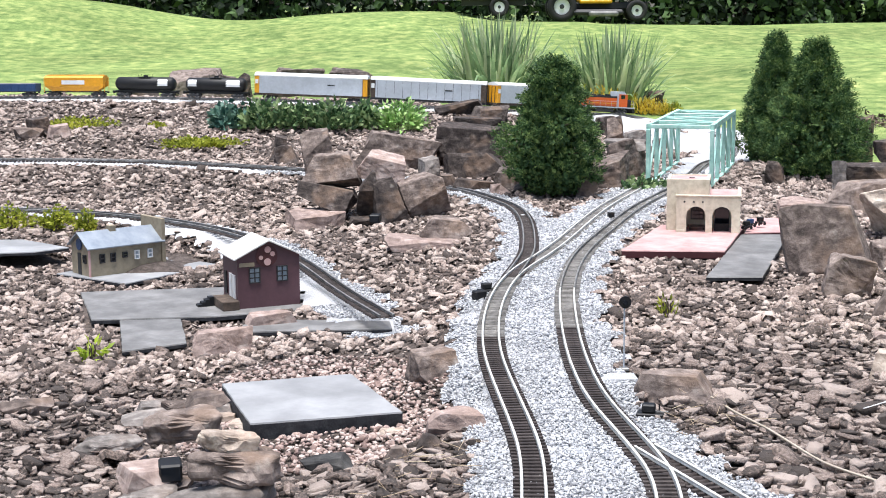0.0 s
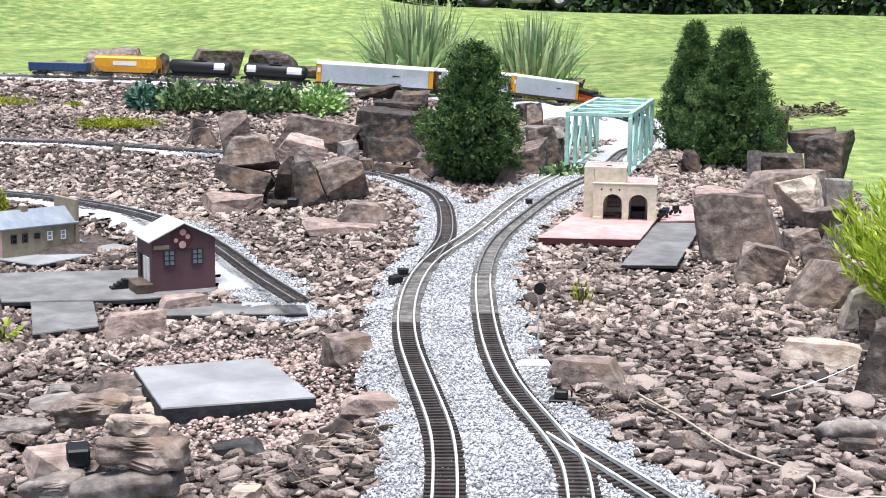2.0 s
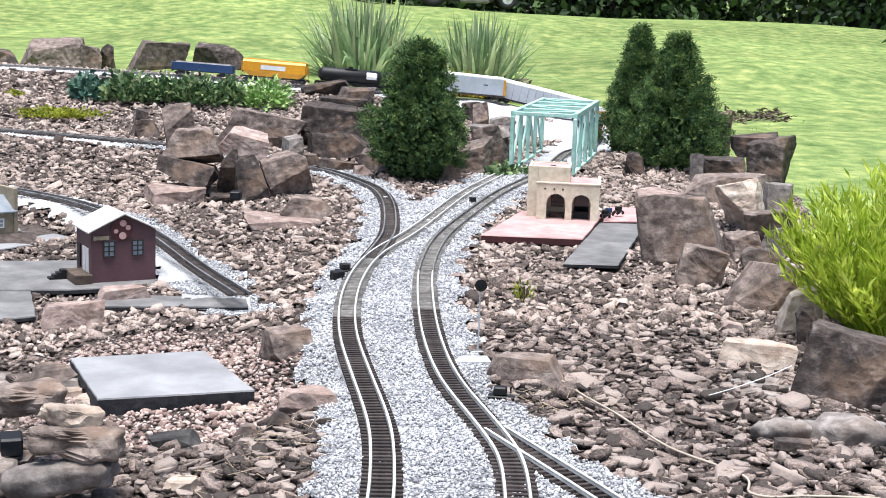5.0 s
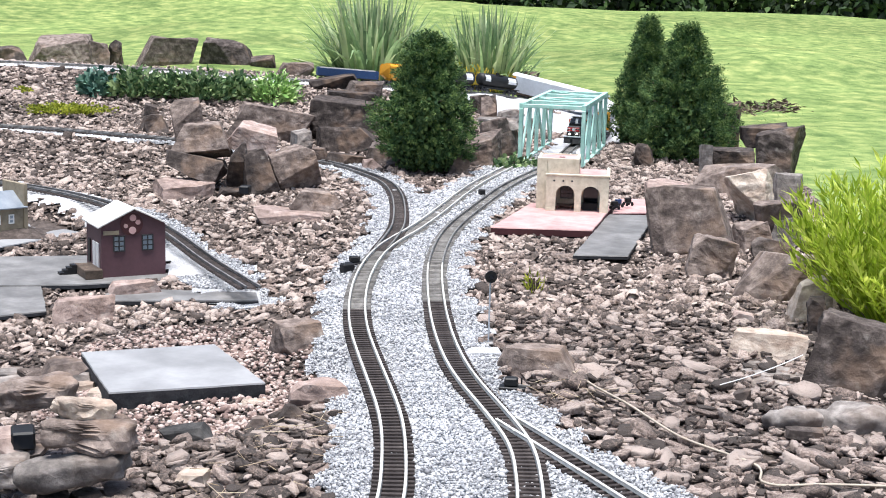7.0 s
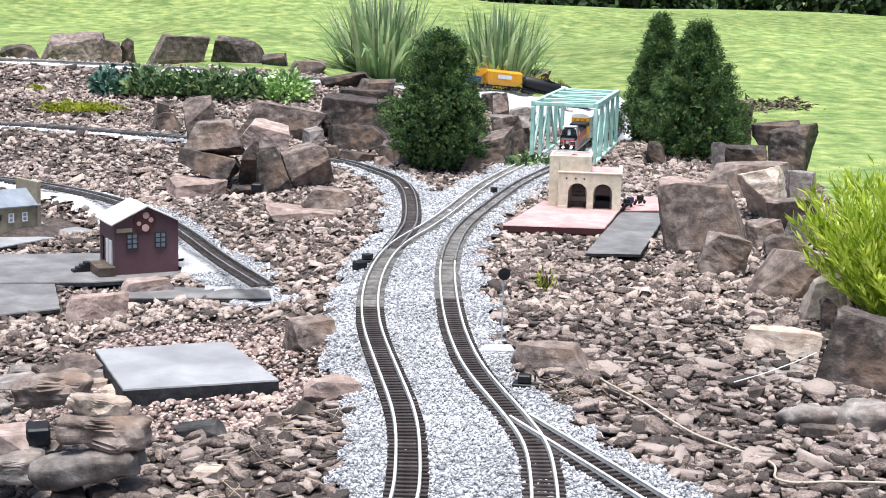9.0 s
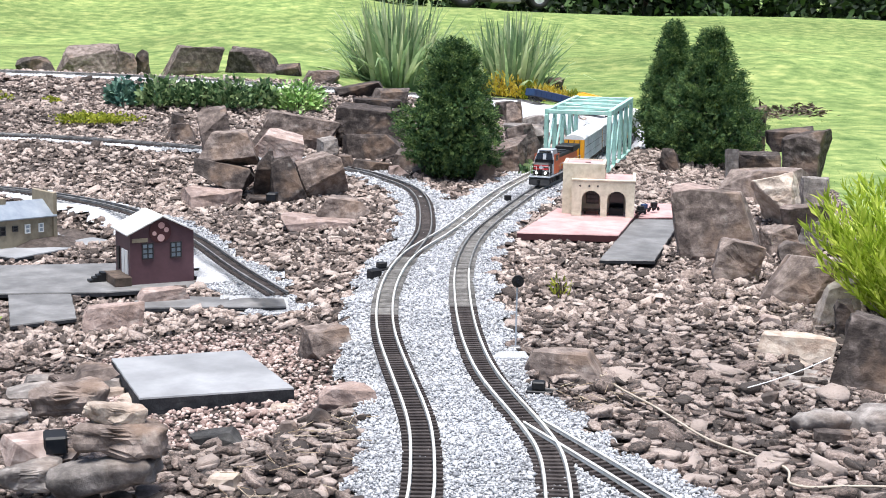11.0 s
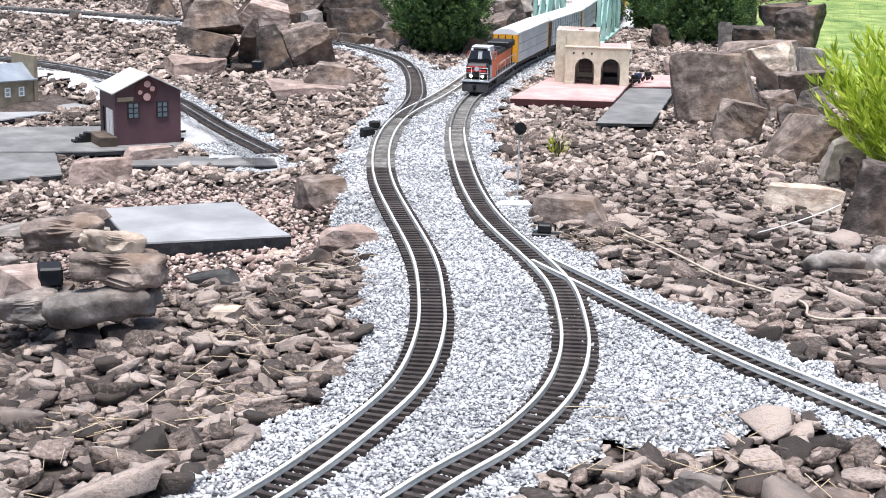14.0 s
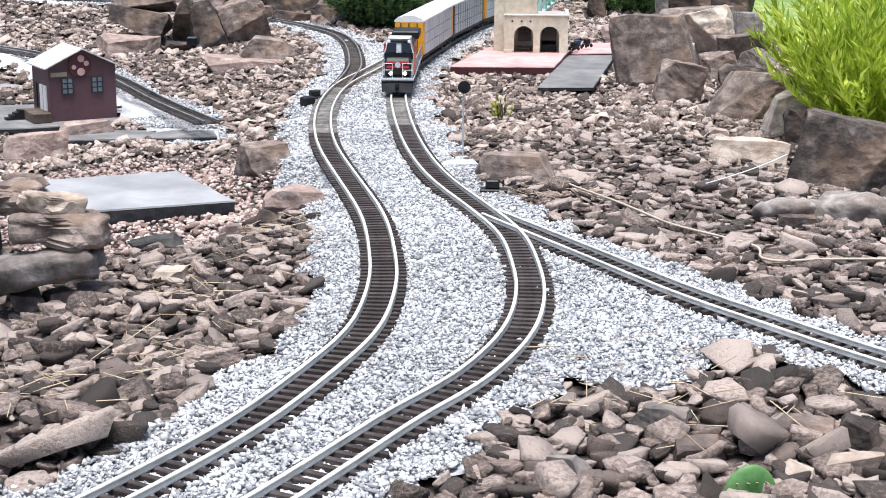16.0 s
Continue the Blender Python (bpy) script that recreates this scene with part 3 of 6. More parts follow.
def boulder(x, y, z, w, d, h, rz, colour, kind="block", lean=0.0, pitch=0.0):
    """A broken sandstone rock of width w, depth d and height h standing at z. kind: block, slab, spire, round or strata."""
    _seed[0] += 1
    rnd = random.Random(_seed[0])
    small = min(w, d, h)
    if kind in ("round", "strata"):
        bm = bmesh.new()
        bmesh.ops.create_icosphere(bm, subdivisions=4, radius=0.5)
        e = 0.62 if kind == "round" else 0.5
        for v in bm.verts:
            n = v.co * 2
            v.co = Vector([math.copysign(abs(c) ** e, c) for c in n]) * 0.5 * (0.93 if kind == "round" else 0.9)
    else:
        bm = chipped_block(rnd, kind)
    bmesh.ops.transform(bm, matrix=Matrix.Diagonal((w, d, h, 1)), verts=bm.verts)
    if kind not in ("round", "strata"):
        bmesh.ops.remove_doubles(bm, verts=bm.verts, dist=0.03 * small)
        bmesh.ops.bevel(bm, geom=bm.edges[:], offset=0.014 * small, segments=1, affect="EDGES", clamp_overlap=True)
        bmesh.ops.triangulate(bm, faces=bm.faces[:])
        for _ in range(5):
            long = [e for e in bm.edges if e.calc_length() > max(0.011, 0.07 * (w + d + h) / 3)]
            if not long or len(bm.faces) > 2600:
                break
            bmesh.ops.subdivide_edges(bm, edges=long, cuts=1)
            bmesh.ops.triangulate(bm, faces=[f for f in bm.faces if len(f.verts) > 3])
    o = Vector((rnd.uniform(0, 50), rnd.uniform(0, 50), rnd.uniform(0, 50)))
    bm.normal_update()
    per = rnd.uniform(3.0, 5.0) if kind != "strata" else rnd.uniform(4.0, 6.0)
    size = (w + d + h) / 3
    move = []
    for v in bm.verts:
        q = v.co / size
        flat = 1 - abs(v.normal.z)
        # ledges: beds weather back by uneven steps on the upright faces
        bed = (q.z + 0.25 * q.x * math.sin(o.x) + 0.05 * noise.noise(q * 2 + o)) * per / (h / size)
        step = noise.noise(Vector((math.floor(bed) * 3.7, o.y, q.x * 0.8))) + 0.5 * (abs((bed % 1) - 0.5) < 0.06)
        a = 0.016 * noise.noise(q * 2.2 + o) + 0.022 * noise.noise(q * 6 + o) + 0.012 * noise.noise(q * 15 + o)
        led = dict(block=0.012, slab=0.016, spire=0.01, round=0.006, strata=0.03)[kind]
        m = v.normal * small * (a - led * step * flat * 1.6)
        if kind in ("round", "strata"):
            r = q * 1.5 + o
            m += Vector((v.co.x, v.co.y, 0.8 * v.co.z)) * (0.5 * noise.noise(r) + 0.22 * noise.noise(r * 2.7)) + v.normal * small * 0.1 * noise.noise(q * 4 + o)
        move.append(m)
    for v, m in zip(bm.verts, move):
        v.co += m
        v.co.z += h / 2
    for f in bm.faces:
        f.smooth = kind == "round"
    ob = part("boulder", bm, M["rock_" + colour])
    ob.matrix_basis = pose(x, y, z, pitch, lean, rz)
    form = dict(block="broken block with chipped edges", slab="flat slab", spire="upright wedge", round="smooth rounded rock", strata="layered flat rock")[kind]
    words = dict(brown="reddish brown sandstone", dark="dark brown sandstone", pink="pinkish sandstone", tan="pale tan sandstone", grey="grey weathered stone", black="black weathered slate")
    tagged(ob, words[colour] + " " + form + " in the rock garden", "boulder", "rocks of the rockery")
    return ob


boulder(-0.280, 6.380, -0.043, 0.267, 0.260, 0.088, 9, "pink", "slab", 0, 4)
boulder(-0.240, 6.540, 0.029, 0.291, 0.240, 0.137, -2, "dark", "block", 3, 0)
boulder(-0.216, 6.630, 0.118, 0.275, 0.220, 0.173, -6, "brown", "block", -4, 0)
boulder(0.017, 6.670, 0.168, 0.246, 0.220, 0.110, -14, "pink", "slab", 10, 6)
boulder(-0.057, 6.420, 0.019, 0.101, 0.120, 0.210, 1, "dark", "spire", 4, 0)
boulder(0.058, 6.395, -0.016, 0.160, 0.130, 0.215, 10, "dark", "spire", -16, -6)
boulder(0.218, 6.540, 0.001, 0.225, 0.200, 0.193, 12, "brown", "block", -10, 0)
boulder(0.259, 5.834, -0.017, 0.229, 0.140, 0.111, 14, "brown", "block", 2, 0)
boulder(0.172, 5.730, -0.029, 0.307, 0.200, 0.050, -8, "pink", "slab", 4, 0)
boulder(-0.077, 6.360, -0.011, 0.122, 0.120, 0.036, 1, "dark", "slab", 0, 0)
boulder(-0.532, 8.150, 0.069, 0.202, 0.200, 0.127, 4, "dark", "block", 0, 0)
boulder(-0.553, 8.170, 0.075, 0.082, 0.100, 0.180, 12, "dark", "block", 0, 0)
boulder(-0.308, 7.425, 0.048, 0.168, 0.150, 0.291, 6, "brown", "block", -3, 0)
boulder(0.097, 8.060, 0.020, 0.513, 0.220, 0.251, -7, "brown", "block", 3, -4)
boulder(0.269, 7.620, 0.006, 0.105, 0.140, 0.166, 8, "grey", "block", 0, 0)
boulder(0.535, 8.140, 0.076, 0.393, 0.280, 0.246, -8, "dark", "slab", -4, 0)
boulder(0.593, 8.400, 0.263, 0.321, 0.200, 0.063, 0, "dark", "slab", 0, 0)
boulder(0.534, 7.830, 0.022, 0.359, 0.220, 0.159, -1, "dark", "block", -4, 0)
boulder(0.358, 7.480, -0.000, 0.115, 0.120, 0.090, -3, "brown", "block", 0, 0)
boulder(0.483, 7.440, -0.022, 0.245, 0.160, 0.089, -10, "dark", "slab", 4, 0)
boulder(0.611, 7.250, -0.000, 0.112, 0.100, 0.064, 7, "pink", "block", -14, 0)
boulder(0.667, 7.470, -0.005, 0.155, 0.140, 0.144, -15, "dark", "block", 0, 0)
boulder(0.790, 7.200, -0.008, 0.255, 0.160, 0.112, -14, "dark", "slab", 5, 0)
boulder(0.852, 7.030, -0.032, 0.142, 0.100, 0.051, -7, "dark", "slab", 0, 0)
boulder(0.731, 7.030, -0.028, 0.114, 0.100, 0.039, 0, "dark", "slab", 0, 0)
boulder(1.020, 7.070, -0.007, 0.121, 0.100, 0.119, -8, "brown", "spire", 3, 0)
boulder(1.215, 7.470, -0.006, 0.288, 0.240, 0.189, 9, "brown", "block", -8, 0)
boulder(1.401, 8.060, -0.000, 0.187, 0.220, 0.203, -2, "pink", "slab", 5, 0)
boulder(1.538, 9.310, 0.065, 0.116, 0.120, 0.186, -9, "brown", "block", 0, 0)
boulder(0.554, 9.720, 0.239, 0.341, 0.200, 0.103, -3, "dark", "slab", -6, 0)
boulder(0.715, 9.530, 0.202, 0.292, 0.160, 0.125, -10, "dark", "slab", 3, 0)
boulder(-1.854, 11.450, 0.285, 0.317, 0.300, 0.140, 15, "dark", "block", 0, 0)
boulder(-1.471, 11.525, 0.257, 0.537, 0.350, 0.281, 1, "brown", "block", 4, 0)
boulder(-1.164, 11.380, 0.283, 0.149, 0.160, 0.198, 16, "brown", "block", 0, 0)
boulder(-1.062, 11.525, 0.282, 0.159, 0.150, 0.206, 5, "dark", "spire", 8, 0)
boulder(-0.663, 11.400, 0.262, 0.473, 0.300, 0.270, 11, "brown", "block", 0, -4)
boulder(-0.172, 11.200, 0.232, 0.502, 0.300, 0.281, -7, "dark", "block", 6, 0)
boulder(0.082, 11.040, 0.285, 0.198, 0.180, 0.130, -0, "dark", "slab", 0, 0)
boulder(0.311, 10.910, 0.248, 0.324, 0.220, 0.117, 3, "brown", "slab", 0, 0)
boulder(1.554, 4.850, -0.025, 0.321, 0.140, 0.279, -26, "brown", "block", -6, -6)
boulder(1.510, 4.545, -0.031, 0.175, 0.150, 0.163, -6, "brown", "block", 0, 0)
boulder(2.208, 6.330, 0.009, 0.424, 0.260, 0.162, -27, "brown", "slab", 2, 0)
boulder(1.869, 6.270, -0.011, 0.214, 0.240, 0.099, -11, "pink", "slab", 0, 0)
boulder(2.062, 5.700, -0.019, 0.203, 0.200, 0.227, -36, "tan", "block", -8, -6)
boulder(2.315, 5.980, -0.011, 0.147, 0.160, 0.177, -15, "grey", "block", 0, 0)
boulder(2.024, 5.310, -0.021, 0.193, 0.180, 0.168, -35, "brown", "block", 4, 0)
boulder(1.812, 4.980, -0.018, 0.132, 0.160, 0.132, 0, "brown", "block", -4, 0)
boulder(1.992, 5.100, -0.022, 0.151, 0.160, 0.134, -21, "grey", "block", 6, 0)
boulder(1.797, 4.720, -0.019, 0.165, 0.140, 0.111, -13, "dark", "block", 0, 0)
boulder(1.617, 4.205, -0.047, 0.291, 0.170, 0.179, -27, "brown", "block", 3, 0)
boulder(1.611, 3.910, -0.038, 0.141, 0.100, 0.166, -14, "tan", "spire", 12, 0)
boulder(1.577, 3.740, -0.036, 0.082, 0.080, 0.123, -23, "dark", "block", 0, 0)
boulder(1.821, 4.100, -0.034, 0.189, 0.200, 0.090, -32, "tan", "slab", 0, 0)
boulder(1.452, 3.200, -0.065, 0.265, 0.160, 0.228, -34, "dark", "block", -4, -4)
boulder(1.351, 3.525, -0.042, 0.206, 0.150, 0.088, -25, "tan", "slab", 2, 0)
boulder(1.296, 3.320, -0.084, 0.197, 0.240, 0.073, -31, "grey", "slab", 0, 0)
boulder(1.133, 3.105, -0.040, 0.057, 0.050, 0.046, -16, "dark", "block", 0, 0)
boulder(1.167, 2.870, -0.050, 0.132, 0.100, 0.080, -22, "grey", "round", 0, 0)
boulder(1.297, 2.860, -0.058, 0.197, 0.120, 0.095, -34, "grey", "round", 0, 0)
boulder(1.157, 2.765, -0.022, 0.095, 0.050, 0.038, -13, "dark", "block", 8, 0)
boulder(2.630, 6.950, 0.001, 0.246, 0.200, 0.292, -31, "dark", "block", 0, 0)
boulder(2.618, 7.100, 0.169, 0.250, 0.200, 0.114, -26, "dark", "slab", -8, 0)
boulder(2.339, 6.830, 0.004, 0.254, 0.160, 0.187, -25, "dark", "slab", 3, 0)
boulder(2.195, 6.750, 0.010, 0.073, 0.100, 0.200, -18, "grey", "block", 0, 0)
boulder(2.716, 7.970, 0.016, 0.119, 0.140, 0.322, -19, "dark", "block", 0, 0)
boulder(2.086, 7.480, -0.003, 0.119, 0.120, 0.141, -16, "dark", "spire", -4, 0)
boulder(1.420, 3.923, -0.026, 0.065, 0.060, 0.031, -20, "pink", "block", 0, 0)
boulder(0.140, 3.738, -0.057, 0.134, 0.120, 0.083, 18, "brown", "block", -10, 0)
boulder(0.166, 3.115, -0.043, 0.147, 0.110, 0.076, 5, "pink", "block", -6, 0)
boulder(0.090, 3.010, -0.046, 0.057, 0.060, 0.052, -2, "dark", "spire", 14, 0)
boulder(0.695, 3.302, -0.013, 0.196, 0.110, 0.072, -18, "brown", "slab", 2, 0)
boulder(-0.484, 4.275, -0.118, 0.192, 0.120, 0.098, 15, "pink", "block", 0, 0)
boulder(-0.362, 4.640, -0.119, 0.176, 0.080, 0.074, 21, "pink", "slab", -8, 0)
boulder(0.608, 3.442, -0.005, 0.048, 0.040, 0.020, -10, "dark", "block", 0, 0)
boulder(-0.287, 2.610, -0.030, 0.216, 0.120, 0.072, 10, "grey", "round", -4, 0)
boulder(-0.287, 2.620, 0.036, 0.158, 0.100, 0.062, 2, "brown", "strata", 3, 0)
boulder(-0.292, 2.635, 0.088, 0.102, 0.070, 0.043, 12, "tan", "strata", 8, 0)
boulder(-0.451, 2.710, -0.013, 0.125, 0.100, 0.057, 17, "pink", "block", 0, 0)
boulder(-0.407, 2.910, 0.032, 0.172, 0.120, 0.067, 3, "brown", "strata", -4, 0)
boulder(-0.404, 3.250, 0.018, 0.104, 0.100, 0.026, 11, "brown", "slab", -4, 0)
boulder(-0.515, 3.100, 0.023, 0.121, 0.100, 0.016, 9, "grey", "slab", 0, 0)
boulder(-0.339, 2.600, -0.068, 0.064, 0.080, 0.035, 7, "dark", "block", 0, 0)
boulder(-0.281, 2.605, -0.079, 0.064, 0.070, 0.042, 14, "dark", "block", 0, 0)
boulder(-0.230, 2.635, -0.060, 0.055, 0.070, 0.022, 4, "brown", "block", 0, 0)
boulder(-0.456, 2.650, -0.042, 0.118, 0.100, 0.053, 13, "grey", "strata", 0, 0)
boulder(-0.402, 2.720, -0.007, 0.063, 0.080, 0.015, 8, "dark", "slab", 0, 0)
boulder(-0.095, 2.650, -0.053, 0.071, 0.060, 0.035, -9, "tan", "block", 0, 0)
boulder(-0.122, 3.066, -0.094, 0.122, 0.060, 0.036, -8, "black", "slab", -8, 0)
boulder(-0.366, 2.450, -0.078, 0.060, 0.050, 0.025, 16, "dark", "block", 0, 0)
boulder(0.026, 3.031, -0.066, 0.064, 0.050, 0.038, 11, "brown", "block", 0, 0)
boulder(-0.404, 3.523, -0.112, 0.076, 0.050, 0.030, 13, "tan", "slab", 0, 0)
boulder(-0.362, 3.476, -0.113, 0.072, 0.050, 0.026, 0, "tan", "block", 0, 0)
boulder(-0.504, 3.566, -0.112, 0.099, 0.070, 0.053, 8, "brown", "strata", 0, 0)
boulder(-0.422, 3.601, -0.122, 0.079, 0.060, 0.045, 7, "grey", "slab", 0, 0)
boulder(-0.591, 3.602, -0.113, 0.086, 0.080, 0.042, 10, "grey", "slab", 0, 0)
boulder(0.016, 3.353, -0.103, 0.073, 0.050, 0.019, -0, "tan", "slab", 0, 0)
boulder(-0.651, 3.309, -0.116, 0.160, 0.100, 0.042, 17, "grey", "strata", 0, 0)
boulder(-0.916, 3.652, -0.105, 0.148, 0.100, 0.040, 20, "brown", "slab", 0, 0)
boulder(1.369, 7.821, -0.025, 0.256, 0.205, 0.264, -10, "brown")
boulder(1.382, 7.964, 0.158, 0.250, 0.250, 0.060, -12, "grey")
boulder(1.855, 9.385, 0.006, 0.112, 0.090, 0.100, -13, "grey")
boulder(1.554, 9.363, 0.080, 0.107, 0.075, 0.179, -1, "dark")
boulder(1.732, 9.565, 0.075, 0.189, 0.151, 0.077, -2, "grey")
boulder(2.079, 7.433, -0.006, 0.114, 0.091, 0.149, -27, "dark")
boulder(-2.123, 9.143, 0.189, 0.155, 0.124, 0.121, 25, "dark")
boulder(-2.166, 9.077, 0.168, 0.196, 0.157, 0.079, 25, "brown")
boulder(-1.974, 9.029, 0.170, 0.167, 0.134, 0.103, 7, "pink")
boulder(1.544, 9.586, 0.075, 0.207, 0.145, 0.170, 5, "dark")
boulder(1.936, 12.034, 0.086, 0.165, 0.099, 0.155, -18, "dark")
boulder(2.366, 12.614, 0.123, 0.346, 0.207, 0.131, -2, "dark")
boulder(0.456, 1.747, -0.006, 0.051, 0.041, 0.041, -27, "brown")
boulder(0.492, 1.669, -0.008, 0.078, 0.055, 0.051, -22, "grey")
boulder(0.354, 1.549, -0.007, 0.063, 0.044, 0.038, -28, "grey")
boulder(0.592, 1.690, -0.006, 0.063, 0.050, 0.022, -12, "pink")
boulder(0.515, 1.578, -0.008, 0.071, 0.050, 0.034, -12, "brown")
boulder(0.660, 1.625, -0.008, 0.088, 0.053, 0.036, -35, "brown")
boulder(0.711, 1.564, -0.011, 0.059, 0.047, 0.060, -27, "dark")
boulder(0.601, 1.493, -0.010, 0.034, 0.028, 0.038, -32, "tan")
boulder(0.669, 1.506, -0.010, 0.069, 0.049, 0.041, -27, "tan")


# ---- boards ----
FOOT = [[(-0.56, 4.9), (-0.28, 4.9), (-0.28, 5.12), (-0.56, 5.12)]]


def board(label, pts, z, th, kind):
    """A flat board whose top corners are given, front edge first."""
    if sum(a[0] * b[1] - b[0] * a[1] for a, b in zip(pts, pts[1:] + pts[:1])) < 0:
        pts = pts[::-1]
    FOOT.append(list(pts))
    cx, cy = sum(p[0] for p in pts) / len(pts), sum(p[1] for p in pts) / len(pts)
    loc = [(p[0] - cx, p[1] - cy) for p in pts]
    top, edge = dict(slab=("slabtop", "foamside"), foam=("foam", "foamside"), pink=("pinkboard", "pinkedge"), pad=("ballast", "ballast"))[kind]
    th_o = thing("foam_slab" if "foam" in label else "platform_board", pose(cx, cy, z), label, "board")
    rnd = random.Random(int(abs(cx) * 1000))
    ring = []
    for a, b in zip(loc, loc[1:] + loc[:1]):
        n = max(2, int(math.hypot(b[0] - a[0], b[1] - a[1]) / 0.03))
        for i in range(n):
            u = i / n
            j = 0.0015 if i else 0
            ring.append((a[0] + (b[0] - a[0]) * u + rnd.uniform(-j, j), a[1] + (b[1] - a[1]) * u + rnd.uniform(-j, j)))
    bm = bmesh.new()
    lo = [bm.verts.new((p[0], p[1], -th)) for p in ring]
    hi = [bm.verts.new((p[0], p[1], -0.004)) for p in ring]
    for i in range(len(ring)):
        j = (i + 1) % len(ring)
        bm.faces.new((lo[i], lo[j], hi[j], hi[i]))
    bm.faces.new(lo[::-1])
    part("edge", bm, M[edge], th_o, "dark rough edge")
    bm = bmesh.new()
    a = [bm.verts.new((p[0] * 1.001, p[1] * 1.001, -0.004)) for p in ring]
    b = [bm.verts.new((p[0] * 0.995, p[1] * 0.995, 0)) for p in ring]
    for i in range(len(ring)):
        j = (i + 1) % len(ring)
        bm.faces.new((a[i], a[j], b[j], b[i]))
    bm.faces.new(b)
    part("top", bm, M[top], th_o)
    return th_o


board("thick black foam slab on gravel, pale sky sheen coloured into its top", [(-0.318, 3.355), (0.048, 3.432), (-0.085, 3.829), (-0.427, 3.748)], -0.062, 0.050, "slab")
board("long dark grey platform board under the maroon shed", [(-0.961, 4.732), (-0.557, 4.752), (-0.091, 4.893), (-0.266, 5.319), (-1.100, 5.238)], -0.085, 0.016, "foam")
board("dark grey platform board lying tilted on the stones", [(-0.782, 4.277), (-0.602, 4.377), (-0.683, 4.825), (-0.883, 4.805)], -0.090, 0.014, "foam")
board("narrow warped dark grey plank on the stones", [(-0.454, 4.496), (0.034, 4.504), (0.028, 4.627), (-0.289, 4.673), (-0.450, 4.607)], -0.085, 0.014, "foam")
board("pink depot platform with dark maroon edge", [(0.902, 5.285), (1.277, 5.221), (1.515, 5.862), (1.179, 5.932)], 0.030, 0.028, "pink")
board("pink platform board behind the ramp", [(1.481, 5.727), (1.693, 5.736), (1.848, 6.125), (1.619, 6.151)], 0.022, 0.016, "pink")
board("dark grey ramp board leading to the depot", [(1.107, 4.780), (1.297, 4.762), (1.653, 5.702), (1.466, 5.722)], 0.016, 0.014, "foam")
board("pale grey board under the tan building", [(-1.268, 5.618), (-0.958, 5.369), (-0.653, 5.769), (-0.909, 6.021)], -0.080, 0.014, "slab")
board("pale grey board lying on the stones", [(-1.647, 5.738), (-1.387, 5.768), (-1.27, 5.872), (-1.514, 6.112), (-1.753, 6.122)], -0.017, 0.014, "slab")
board("small concrete pad under the signal", [(0.539, 3.404), (0.625, 3.400), (0.625, 3.467), (0.559, 3.470)], 0.016, 0.012, "pad")



# ---- model buildings ----
def window_panes(parent, m, w, h, nx, nz, frame_mat, pane_mat):
    """A small mullioned window, its pane and bars set in the wall plane x-z of m."""
    bm = bmesh.new()
    box(bm, -w / 2, w / 2, -0.001, 0.002, 0, h)
    pane = part("window", bm, pane_mat, parent, "", m)
    bm = bmesh.new()
    t = 0.0016
    for i in range(nx + 1):
        x = -w / 2 + w * i / nx
        box(bm, x - t, x + t, -0.004, 0.001, -t, h + t)
    for i in range(nz + 1):
        z = h * i / nz
        box(bm, -w / 2 - t, w / 2 + t, -0.0045, 0.0005, z - t, z + t)
    part("window_bars", bm, frame_mat, pane)
    return pane


def gable_house(name, m, label, w, d, hw, hr, wall, roof, over=0.012):
    """Walls w wide (front, -y), d deep, ridge running back along y."""
    th = thing(name, m, label, "model building")
    bm = bmesh.new()
    pr = [(-w / 2, 0), (w / 2, 0), (w / 2, hw), (0, hr), (-w / 2, hw)]
    f = [bm.verts.new((x, -d / 2, z)) for x, z in pr]
    b = [bm.verts.new((x, d / 2, z)) for x, z in pr]
    bm.faces.new(f)
    bm.faces.new(b[::-1])
    for i in range(5):
        j = (i + 1) % 5
        bm.faces.new((f[j], f[i], b[i], b[j]))
    part("wall", bm, wall, th)
    for s in (-1, 1):
        bm = bmesh.new()
        sl = (hr - hw) / (w / 2)
        x1, z1 = s * (w / 2 + over), hw - over * sl
        q = []
        for yy in (-d / 2 - over, d / 2 + over):
            for x, z in ((0, hr + 0.001), (x1, z1 + 0.001), (x1, z1 + 0.005), (0, hr + 0.005)):
                q.append(bm.verts.new((x, yy, z)))
        for a in ((0, 1, 2, 3), (7, 6, 5, 4), (0, 4, 5, 1), (1, 5, 6, 2), (2, 6, 7, 3), (3, 7, 4, 0)):
            bm.faces.new([q[i] for i in a])
        bmesh.ops.recalc_face_normals(bm, faces=bm.faces)
        part("roof_slope", bm, roof, th, "pale roof sheet")
    return th


